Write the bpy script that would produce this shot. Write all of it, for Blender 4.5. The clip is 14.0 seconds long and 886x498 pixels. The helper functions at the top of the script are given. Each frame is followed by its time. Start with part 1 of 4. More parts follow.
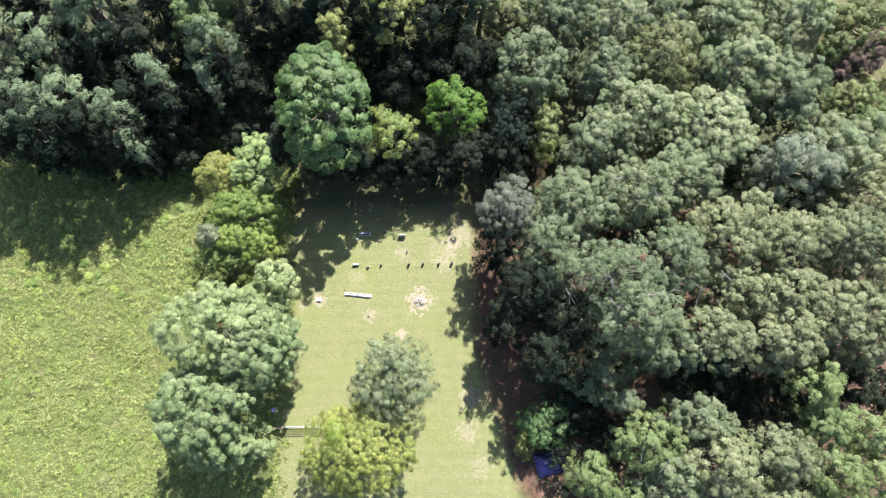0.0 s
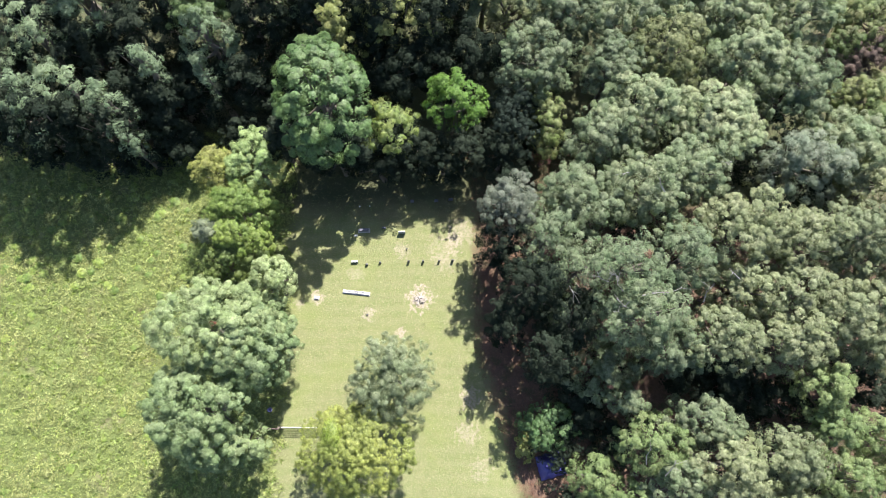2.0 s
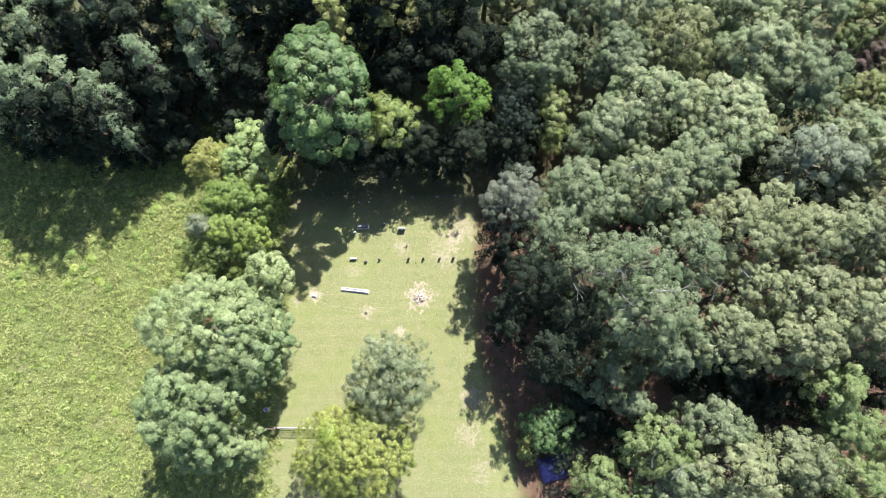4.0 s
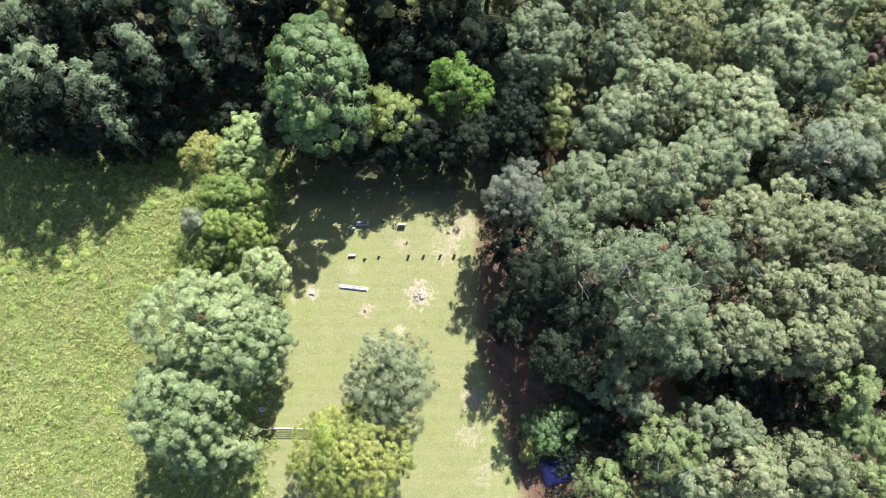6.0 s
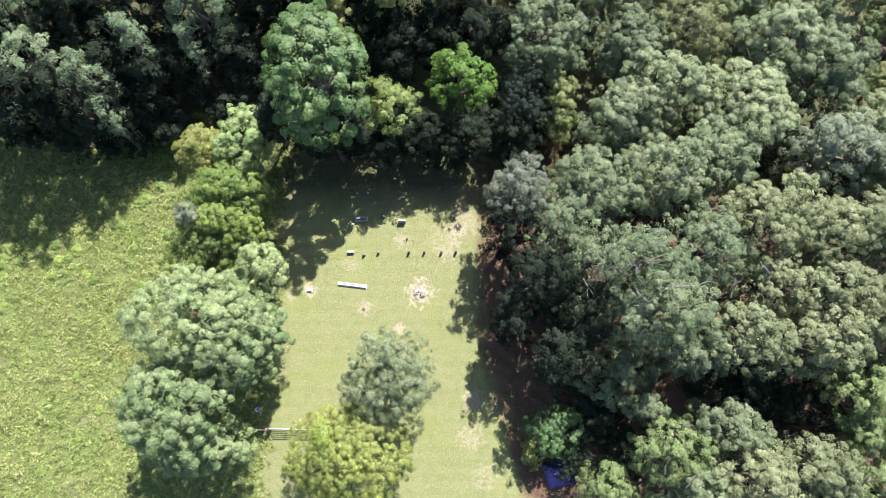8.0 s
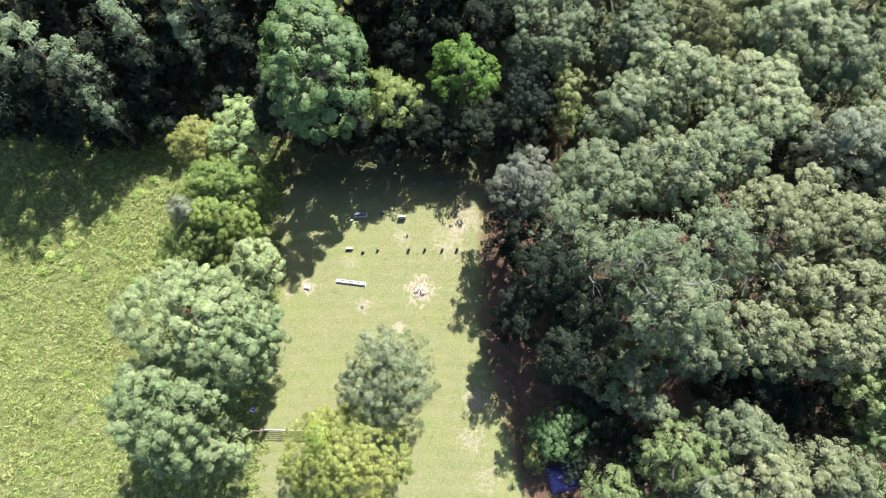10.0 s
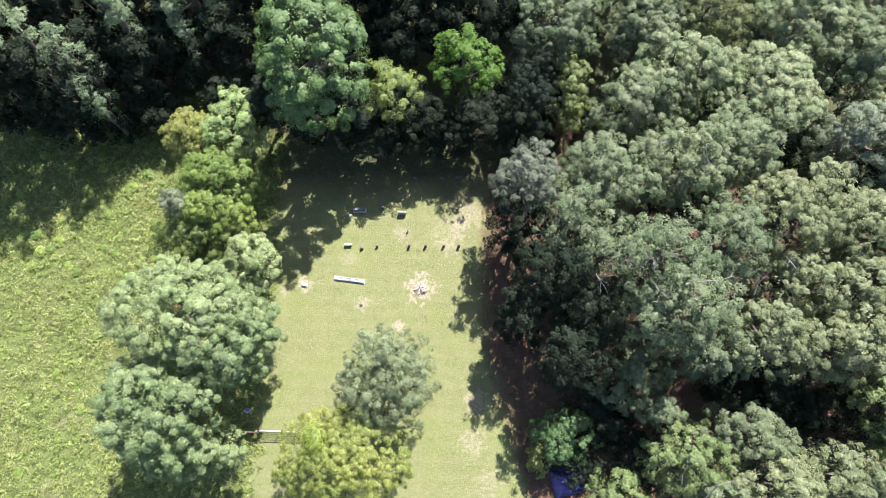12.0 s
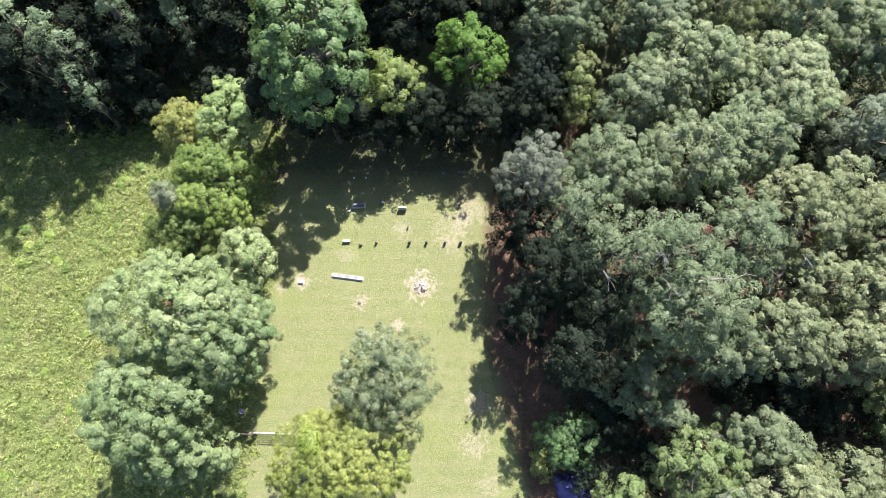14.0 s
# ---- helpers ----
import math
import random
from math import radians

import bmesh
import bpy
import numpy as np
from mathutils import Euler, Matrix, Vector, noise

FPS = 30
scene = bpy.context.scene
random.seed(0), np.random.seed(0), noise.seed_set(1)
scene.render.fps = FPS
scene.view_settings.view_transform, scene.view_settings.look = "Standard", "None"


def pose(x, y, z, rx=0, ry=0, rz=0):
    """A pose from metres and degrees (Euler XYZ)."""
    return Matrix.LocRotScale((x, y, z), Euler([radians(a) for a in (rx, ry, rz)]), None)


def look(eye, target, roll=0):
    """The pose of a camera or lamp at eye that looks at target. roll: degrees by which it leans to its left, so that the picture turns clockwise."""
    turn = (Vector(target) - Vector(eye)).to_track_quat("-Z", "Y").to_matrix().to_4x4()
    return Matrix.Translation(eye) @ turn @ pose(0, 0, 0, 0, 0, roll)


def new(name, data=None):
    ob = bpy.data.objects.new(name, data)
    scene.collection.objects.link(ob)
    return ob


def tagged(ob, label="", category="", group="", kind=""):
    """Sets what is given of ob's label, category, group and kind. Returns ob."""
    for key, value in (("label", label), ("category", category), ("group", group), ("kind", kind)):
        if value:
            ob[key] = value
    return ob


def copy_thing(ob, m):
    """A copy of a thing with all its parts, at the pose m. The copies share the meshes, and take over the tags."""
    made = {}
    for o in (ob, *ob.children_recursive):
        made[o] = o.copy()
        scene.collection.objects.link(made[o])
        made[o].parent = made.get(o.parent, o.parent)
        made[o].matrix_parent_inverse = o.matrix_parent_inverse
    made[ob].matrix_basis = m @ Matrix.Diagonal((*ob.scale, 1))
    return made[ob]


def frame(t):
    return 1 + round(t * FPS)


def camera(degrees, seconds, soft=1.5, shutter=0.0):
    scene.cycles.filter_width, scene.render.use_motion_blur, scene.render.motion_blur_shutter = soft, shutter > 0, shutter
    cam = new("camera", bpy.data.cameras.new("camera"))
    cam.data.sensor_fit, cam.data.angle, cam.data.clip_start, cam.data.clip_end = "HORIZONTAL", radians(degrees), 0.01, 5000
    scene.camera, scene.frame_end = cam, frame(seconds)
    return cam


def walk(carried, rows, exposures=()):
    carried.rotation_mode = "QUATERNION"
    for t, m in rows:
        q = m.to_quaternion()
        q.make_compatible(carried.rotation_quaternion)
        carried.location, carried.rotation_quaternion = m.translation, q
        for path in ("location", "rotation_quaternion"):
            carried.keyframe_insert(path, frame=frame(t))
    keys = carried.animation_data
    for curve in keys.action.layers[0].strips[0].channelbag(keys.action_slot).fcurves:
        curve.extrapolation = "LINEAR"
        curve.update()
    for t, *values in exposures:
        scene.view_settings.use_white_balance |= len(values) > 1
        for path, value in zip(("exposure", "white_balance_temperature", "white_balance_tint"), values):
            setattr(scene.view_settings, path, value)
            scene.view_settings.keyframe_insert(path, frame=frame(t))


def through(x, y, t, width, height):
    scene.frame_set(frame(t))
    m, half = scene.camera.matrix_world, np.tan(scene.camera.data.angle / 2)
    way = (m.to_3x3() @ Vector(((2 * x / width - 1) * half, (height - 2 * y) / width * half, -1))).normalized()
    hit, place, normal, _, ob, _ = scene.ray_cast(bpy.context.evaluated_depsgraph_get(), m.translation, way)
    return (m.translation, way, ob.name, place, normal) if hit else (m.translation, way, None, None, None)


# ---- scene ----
cam = camera(70, 14.0, soft=0.5)
walk(cam, [
    (0, pose(0.786, 0.104, 54.706, 13.580, -0.756, -0.844)),
    (1, pose(0.807, 0.098, 54.091, 13.607, -0.748, -0.723)),
    (2, pose(0.824, 0.090, 53.478, 13.634, -0.739, -0.603)),
    (3, pose(0.837, 0.082, 52.865, 13.661, -0.731, -0.482)),
    (4, pose(0.846, 0.074, 52.249, 13.688, -0.722, -0.362)),
    (5, pose(0.852, 0.067, 51.629, 13.715, -0.714, -0.241)),
    (6, pose(0.856, 0.062, 51.002, 13.742, -0.706, -0.121)),
    (7, pose(0.857, 0.060, 50.366, 13.769, -0.697, 0.000)),
    (8, pose(0.856, 0.062, 49.719, 13.796, -0.689, 0.121)),
    (9, pose(0.853, 0.069, 49.058, 13.823, -0.680, 0.241)),
    (10, pose(0.849, 0.081, 48.381, 13.849, -0.672, 0.362)),
    (11, pose(0.843, 0.100, 47.687, 13.876, -0.663, 0.482)),
    (12, pose(0.837, 0.125, 46.972, 13.903, -0.655, 0.603)),
    (13, pose(0.830, 0.159, 46.235, 13.930, -0.646, 0.723)),
    (14, pose(0.822, 0.202, 45.473, 13.957, -0.638, 0.844)),
], exposures=[(0, 2.12), (14, 2.12)])

# ---- world and sun ----
SUN_TURN, SUN_HIGH = radians(21), radians(51)
world = bpy.data.worlds.new("sky")
scene.world = world
world.use_nodes = True
wt = world.node_tree
sky = wt.nodes.new("ShaderNodeTexSky")
sky.sky_type, sky.sun_disc, sky.sun_elevation, sky.sun_rotation = "NISHITA", False, SUN_HIGH, SUN_TURN
wt.nodes["Background"].inputs["Strength"].default_value = 0.078
wt.links.new(sky.outputs["Color"], wt.nodes["Background"].inputs["Color"])
sun = new("sun", bpy.data.lights.new("sun", "SUN"))
sun.data.energy, sun.data.angle, sun.data.color = 4.6, radians(0.53), (1.0, 0.962, 0.905)
sun_from = Vector((math.sin(SUN_TURN) * math.cos(SUN_HIGH), math.cos(SUN_TURN) * math.cos(SUN_HIGH), math.sin(SUN_HIGH)))
sun.matrix_world = look(sun_from * 120, (0, 0, 0))


# ---- materials ----
class Nodes:
    """A short way to write node trees."""

    def __init__(self, name):
        self.mat = bpy.data.materials.new(name)
        self.mat.use_nodes = True
        self.tree = self.mat.node_tree
        self.tree.nodes.clear()
        self.out = self.tree.nodes.new("ShaderNodeOutputMaterial")

    def put(self, kind, **settings):
        n = self.tree.nodes.new(kind)
        for k, v in settings.items():
            if k == "blend_type":
                n.blend_type = v
            elif k == "data_type":
                n.data_type = v
            elif k == "operation":
                n.operation = v
            elif k == "noise_dimensions":
                n.noise_dimensions = v
        return n

    def feed(self, socket, v):
        if isinstance(v, bpy.types.NodeSocket):
            self.tree.links.new(v, socket)
        elif isinstance(v, tuple) and len(v) == 3 and socket.type == "RGBA":
            socket.default_value = (*v, 1)
        else:
            socket.default_value = v

    def coords(self):
        return self.put("ShaderNodeTexCoord").outputs["Object"]

    def noise(self, scale, detail=3.0, rough=0.55, vec=None, distort=0.0):
        n = self.put("ShaderNodeTexNoise")
        n.inputs["Scale"].default_value, n.inputs["Detail"].default_value = scale, detail
        n.inputs["Roughness"].default_value, n.inputs["Distortion"].default_value = rough, distort
        self.feed(n.inputs["Vector"], vec if vec is not None else self.coords())
        return n.outputs["Fac"]

    def span(self, v, a, b, lo=0.0, hi=1.0):
        n = self.put("ShaderNodeMapRange")
        self.feed(n.inputs["Value"], v)
        for k, x in (("From Min", a), ("From Max", b), ("To Min", lo), ("To Max", hi)):
            n.inputs[k].default_value = x
        return n.outputs["Result"]

    def sums(self, op, a, b=0.0):
        n = self.put("ShaderNodeMath", operation=op)
        self.feed(n.inputs[0], a)
        self.feed(n.inputs[1], b)
        return n.outputs[0]

    def mix(self, fac, a, b, how="MIX"):
        n = self.put("ShaderNodeMix", data_type="RGBA", blend_type=how)
        self.feed(n.inputs[0], fac)
        self.feed(n.inputs[6], a)
        self.feed(n.inputs[7], b)
        return n.outputs[2]

    def bump(self, height, strength, distance=0.02):
        n = self.put("ShaderNodeBump")
        n.inputs["Strength"].default_value, n.inputs["Distance"].default_value = strength, distance
        self.feed(n.inputs["Height"], height)
        return n.outputs["Normal"]

    def finish(self, colour, rough=0.8, normal=None, metal=0.0, gloss=0.5, through=0.0, back=None):
        p = self.put("ShaderNodeBsdfPrincipled")
        self.feed(p.inputs["Base Color"], colour)
        self.feed(p.inputs["Roughness"], rough)
        self.feed(p.inputs["Metallic"], metal)
        self.feed(p.inputs["Specular IOR Level"], gloss)
        if normal is not None:
            self.feed(p.inputs["Normal"], normal)
        last = p.outputs[0]
        if through:
            tr = self.put("ShaderNodeBsdfTranslucent")
            self.feed(tr.inputs["Color"], back if back is not None else colour)
            mx = self.put("ShaderNodeMixShader")
            mx.inputs[0].default_value = through
            self.tree.links.new(last, mx.inputs[1])
            self.tree.links.new(tr.outputs[0], mx.inputs[2])
            last = mx.outputs[0]
        self.tree.links.new(last, self.out.inputs["Surface"])
        return self.mat


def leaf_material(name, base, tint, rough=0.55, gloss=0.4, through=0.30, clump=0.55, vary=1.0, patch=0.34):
    """Leaves: colour that varies leaf by leaf, clump by clump and tree by tree, with lit and shaded tufts painted in.
    """
    n = Nodes(name)
    leaf = n.put("ShaderNodeNewGeometry").outputs["Random Per Island"]
    tree = n.put("ShaderNodeObjectInfo").outputs["Random"]
    c = n.mix(n.span(n.noise(clump, 2.0), 0.38, 0.62), base, tint)
    hsv = n.put("ShaderNodeHueSaturation")
    n.feed(hsv.inputs["Color"], c)
    # patch: noise that paints lit and shaded tufts into the brightness
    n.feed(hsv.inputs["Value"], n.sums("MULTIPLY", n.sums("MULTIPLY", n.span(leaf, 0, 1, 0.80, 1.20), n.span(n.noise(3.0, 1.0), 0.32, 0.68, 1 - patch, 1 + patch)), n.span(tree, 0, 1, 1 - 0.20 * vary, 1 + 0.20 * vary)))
    n.feed(hsv.inputs["Hue"], n.span(tree, 0, 1, 0.5 + 0.012 * vary, 0.5 - 0.016 * vary))
    n.feed(hsv.inputs["Saturation"], n.span(leaf, 0, 1, 1.1, 0.85))
    col = hsv.outputs["Color"]
    back = n.mix(1.0, col, (1.25, 1.3, 0.55), "MULTIPLY")
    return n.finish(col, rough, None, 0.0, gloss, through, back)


def plain(name, a, b, scale=6.0, rough=0.8, bump=0.3, metal=0.0, fine=60.0):
    """A surface with stains and grain."""
    n = Nodes(name)
    big, small = n.noise(scale, 4.0), n.noise(fine, 3.0)
    c = n.mix(n.span(big, 0.35, 0.65), a, b)
    c = n.mix(n.span(small, 0.3, 0.7, 0.0, 0.45), c, tuple(x * 0.6 for x in a))
    return n.finish(c, rough, n.bump(small, bump, 0.01), metal)


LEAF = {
    # the oak leaf a quarter brighter: stronger sunlight put into the colour
    "oak_light": leaf_material("sunlit_oak_leaf", (0.113, 0.153, 0.079), (0.156, 0.181, 0.105), 0.6, 0.18),
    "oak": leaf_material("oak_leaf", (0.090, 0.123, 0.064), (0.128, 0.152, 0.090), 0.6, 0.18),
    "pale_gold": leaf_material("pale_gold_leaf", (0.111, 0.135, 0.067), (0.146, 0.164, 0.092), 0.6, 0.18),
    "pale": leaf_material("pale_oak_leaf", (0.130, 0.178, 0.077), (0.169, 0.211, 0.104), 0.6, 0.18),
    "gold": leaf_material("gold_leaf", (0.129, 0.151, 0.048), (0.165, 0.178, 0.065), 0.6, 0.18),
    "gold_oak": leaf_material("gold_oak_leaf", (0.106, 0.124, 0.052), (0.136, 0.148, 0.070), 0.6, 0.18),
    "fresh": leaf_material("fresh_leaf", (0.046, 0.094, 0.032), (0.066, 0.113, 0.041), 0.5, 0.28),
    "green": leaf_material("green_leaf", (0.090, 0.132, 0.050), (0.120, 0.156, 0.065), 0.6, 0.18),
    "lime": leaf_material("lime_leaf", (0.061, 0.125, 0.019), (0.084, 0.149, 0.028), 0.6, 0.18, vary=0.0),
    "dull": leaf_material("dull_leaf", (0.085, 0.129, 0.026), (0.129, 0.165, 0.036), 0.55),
    # near-black: the shade inside the wood is put into this leaf colour
    "woods": leaf_material("shade_painted_leaf", (0.014, 0.021, 0.014), (0.021, 0.028, 0.019), 0.8, 0.04, 0.2),
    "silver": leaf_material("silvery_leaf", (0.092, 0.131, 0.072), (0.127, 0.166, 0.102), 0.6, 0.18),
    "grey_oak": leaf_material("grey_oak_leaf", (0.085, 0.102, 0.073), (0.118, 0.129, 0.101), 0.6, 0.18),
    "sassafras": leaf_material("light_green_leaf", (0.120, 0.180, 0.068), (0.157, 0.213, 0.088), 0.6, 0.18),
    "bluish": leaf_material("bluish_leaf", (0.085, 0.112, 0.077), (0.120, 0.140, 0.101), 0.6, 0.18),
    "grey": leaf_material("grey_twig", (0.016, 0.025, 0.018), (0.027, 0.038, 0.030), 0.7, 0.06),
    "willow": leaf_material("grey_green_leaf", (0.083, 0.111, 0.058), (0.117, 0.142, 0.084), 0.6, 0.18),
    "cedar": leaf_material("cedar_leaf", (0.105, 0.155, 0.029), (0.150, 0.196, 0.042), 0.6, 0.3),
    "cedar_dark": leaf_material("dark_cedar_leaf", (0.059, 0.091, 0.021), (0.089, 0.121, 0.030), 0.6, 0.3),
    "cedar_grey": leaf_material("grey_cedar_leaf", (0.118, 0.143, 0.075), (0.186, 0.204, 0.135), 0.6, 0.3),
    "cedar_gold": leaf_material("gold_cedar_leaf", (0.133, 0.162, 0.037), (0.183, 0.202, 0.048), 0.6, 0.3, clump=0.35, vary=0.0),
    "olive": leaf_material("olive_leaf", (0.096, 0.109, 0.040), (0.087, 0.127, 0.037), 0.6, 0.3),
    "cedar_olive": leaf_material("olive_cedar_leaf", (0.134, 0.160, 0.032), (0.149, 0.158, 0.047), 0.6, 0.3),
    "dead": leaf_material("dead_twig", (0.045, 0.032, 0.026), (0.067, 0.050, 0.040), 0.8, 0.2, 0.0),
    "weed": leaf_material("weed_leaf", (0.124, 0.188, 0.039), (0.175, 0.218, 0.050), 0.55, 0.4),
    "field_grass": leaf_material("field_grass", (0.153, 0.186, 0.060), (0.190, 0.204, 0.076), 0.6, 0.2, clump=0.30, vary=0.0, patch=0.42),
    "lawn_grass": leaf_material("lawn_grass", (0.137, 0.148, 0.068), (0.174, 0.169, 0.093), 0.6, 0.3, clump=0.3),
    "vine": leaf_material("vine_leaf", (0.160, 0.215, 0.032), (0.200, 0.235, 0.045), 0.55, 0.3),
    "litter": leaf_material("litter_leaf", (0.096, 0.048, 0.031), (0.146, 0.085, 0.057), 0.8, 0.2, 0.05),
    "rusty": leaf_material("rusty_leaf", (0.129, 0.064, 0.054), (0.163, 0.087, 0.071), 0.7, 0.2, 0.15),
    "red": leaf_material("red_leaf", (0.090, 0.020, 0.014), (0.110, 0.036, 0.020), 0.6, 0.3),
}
BARK = plain("bark", (0.066, 0.052, 0.041), (0.105, 0.090, 0.073), 5.0, 0.9, 0.8, fine=40.0)
GRANITE = plain("grey_granite", (0.280, 0.273, 0.301), (0.217, 0.210, 0.238), 8.0, 0.6, 0.2, fine=160.0)
# GRANITE again, with the tree shade's dark blue painted in
SHADE_GRANITE = plain("shade_painted_granite", (0.085, 0.085, 0.115), (0.060, 0.060, 0.085), 8.0, 0.5, 0.2, fine=160.0)
MARBLE = plain("white_marble", (0.420, 0.413, 0.420), (0.336, 0.329, 0.336), 6.0, 0.6, 0.15, fine=90.0)
FIELDSTONE = plain("dark_fieldstone", (0.077, 0.073, 0.070), (0.126, 0.119, 0.112), 9.0, 0.85, 0.6, fine=60.0)
CONCRETE = plain("worn_concrete", (0.385, 0.371, 0.350), (0.301, 0.287, 0.266), 5.0, 0.85, 0.4, fine=80.0)
INSET = plain("dark_inset", (0.070, 0.066, 0.070), (0.105, 0.101, 0.105), 12.0, 0.5, 0.2)
GALVANIZED = plain("galvanized_steel", (0.518, 0.518, 0.511), (0.434, 0.434, 0.434), 6.0, 0.42, 0.1, 0.55)
POST_WOOD = plain("weathered_post", (0.154, 0.115, 0.087), (0.210, 0.171, 0.140), 7.0, 0.9, 0.6)
RED_WOOD = plain("red_brown_rail", (0.252, 0.154, 0.133), (0.308, 0.217, 0.189), 7.0, 0.8, 0.4)
RUST = plain("rusty_steel", (0.112, 0.063, 0.042), (0.154, 0.098, 0.070), 9.0, 0.85, 0.4)
BLEACHED = plain("bleached_wood", (0.392, 0.350, 0.315), (0.294, 0.252, 0.224), 6.0, 0.85, 0.5)
DEAD_WOOD = plain("grey_dead_wood", (0.215, 0.200, 0.188), (0.150, 0.138, 0.128), 6.0, 0.9, 0.5)
ASH = plain("charred_wood", (0.070, 0.059, 0.052), (0.140, 0.119, 0.105), 8.0, 0.9, 0.5)
TARP = plain("blue_tarp", (0.028, 0.025, 0.154), (0.042, 0.038, 0.196), 3.0, 0.5, 0.3)
PLASTIC = plain("blue_plastic", (0.112, 0.119, 0.294), (0.140, 0.147, 0.336), 6.0, 0.4, 0.1)


def ground_material():
    """Mown lawn, rough field and woodland litter in one sheet, with bare straw patches and painted north shade."""
    n = Nodes("grass_and_litter")
    vec = n.coords()
    xyz = n.put("ShaderNodeSeparateXYZ")
    n.feed(xyz.inputs[0], vec)
    x, y = xyz.outputs[0], xyz.outputs[1]
    wave = n.noise(0.35, 4.0, vec=vec)
    fine, grain, mid = n.noise(5.0, 4.0, 0.7, vec), n.noise(15.0, 3.0, 0.75, vec), n.noise(1.1, 5.0, 0.65, vec)
    speck = n.noise(9.0, 2.0, 0.6, vec)
    xw = n.sums("ADD", x, n.span(wave, 0, 1, -1.6, 1.6))
    yw = n.sums("ADD", y, n.span(wave, 0, 1, -1.6, 1.6))
    # lawn
    mow = n.put("ShaderNodeTexWave")
    mow.bands_direction = "Y"
    mow.inputs["Scale"].default_value, mow.inputs["Distortion"].default_value = 0.30, 1.2
    n.feed(mow.inputs["Vector"], vec)
    lawn = n.mix(n.span(mid, 0.32, 0.68), (0.108, 0.129, 0.048), (0.148, 0.149, 0.070))
    lawn = n.mix(n.sums("MULTIPLY", mow.outputs["Fac"], 0.30), lawn, (0.175, 0.163, 0.094))
    lawn = n.mix(n.span(fine, 0.50, 0.72, 0.0, 0.6), lawn, (0.235, 0.207, 0.130))
    lawn = n.mix(n.span(grain, 0.45, 0.75, 0.0, 0.6), lawn, (0.072, 0.097, 0.030))
    lawn = n.mix(n.span(speck, 0.58, 0.70, 0.0, 0.6), lawn, (0.245, 0.232, 0.141))
    lawn = n.mix(n.span(n.noise(0.22, 3.0, 0.5, vec), 0.50, 0.64, 0.0, 0.28), lawn, (0.124, 0.153, 0.040))
    # field
    field = n.mix(n.span(mid, 0.3, 0.7), (0.086, 0.116, 0.034), (0.118, 0.134, 0.046))
    field = n.mix(n.span(fine, 0.45, 0.7, 0.0, 0.7), field, (0.072, 0.106, 0.029))
    field = n.mix(n.span(grain, 0.5, 0.75, 0.0, 0.6), field, (0.150, 0.156, 0.066))
    field = n.mix(n.span(n.noise(0.45, 4.0, 0.6, vec), 0.56, 0.70, 0.0, 0.55), field, (0.175, 0.142, 0.092))
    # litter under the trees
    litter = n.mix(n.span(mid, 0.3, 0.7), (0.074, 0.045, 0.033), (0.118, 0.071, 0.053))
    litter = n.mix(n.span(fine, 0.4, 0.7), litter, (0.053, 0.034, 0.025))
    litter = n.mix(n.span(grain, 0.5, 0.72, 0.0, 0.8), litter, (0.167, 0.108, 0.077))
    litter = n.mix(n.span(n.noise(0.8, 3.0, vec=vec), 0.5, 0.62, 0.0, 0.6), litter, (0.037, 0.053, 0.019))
    c = n.mix(n.span(xw, -12.6, -11.6), field, lawn)
    straw = (0.267, 0.218, 0.180)
    edge = n.noise(2.4, 4.0, 0.6, vec)
    for sx, sy, r, much in ((-0.40, 8.70, 1.05, 1.0), (-4.80, 7.45, 0.55, 0.7), (-9.15, 8.85, 0.60, 0.75), (-2.03, 5.83, 0.45, 0.85),
                            (1.70, 13.20, 1.30, 0.35), (1.7, 11.9, 0.9, 0.38), (3.2, 14.6, 1.2, 0.5), (2.6, 13.6, 0.8, 0.5), (-1.9, 13.0, 0.7, 0.45), (3.4, -2.4, 0.9, 0.5), (3.8, 0.4, 0.8, 0.7), (4.6, -5.3, 0.9, 0.35), (-5.9, 10.9, 0.7, 0.35), (-10.6, 8.4, 0.4, 0.6)):
        d = n.put("ShaderNodeVectorMath", operation="DISTANCE")
        n.feed(d.inputs[0], vec)
        d.inputs[1].default_value = (sx, sy, 0)
        dist = n.sums("ADD", d.outputs["Value"], n.span(edge, 0.3, 0.7, -0.75 * r, 0.75 * r))
        m = n.sums("MULTIPLY", n.span(dist, r * 1.1, r * 0.7, 0.0, much), n.span(fine, 0.38, 0.56, 0.15, 1.0))
        c = n.mix(m, c, straw)
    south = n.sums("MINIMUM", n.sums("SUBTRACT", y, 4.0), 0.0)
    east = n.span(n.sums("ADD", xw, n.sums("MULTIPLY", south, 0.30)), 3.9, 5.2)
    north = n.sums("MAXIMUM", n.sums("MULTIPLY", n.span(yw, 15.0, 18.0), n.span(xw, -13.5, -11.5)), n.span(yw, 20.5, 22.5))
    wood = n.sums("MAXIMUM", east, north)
    # northern floor: dark green with the trees' shade painted in, out onto the lawn
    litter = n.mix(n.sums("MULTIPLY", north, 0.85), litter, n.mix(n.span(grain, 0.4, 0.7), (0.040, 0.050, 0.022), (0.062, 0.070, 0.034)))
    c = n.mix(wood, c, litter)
    far = n.sums("MULTIPLY", n.span(x, 36.5, 38.5), n.span(y, 24.0, 26.0))
    c = n.mix(far, c, n.mix(n.span(mid, 0.35, 0.65), (0.065, 0.077, 0.028), (0.099, 0.081, 0.050)))
    away = n.put("ShaderNodeVectorMath", operation="LENGTH")
    n.feed(away.inputs[0], vec)
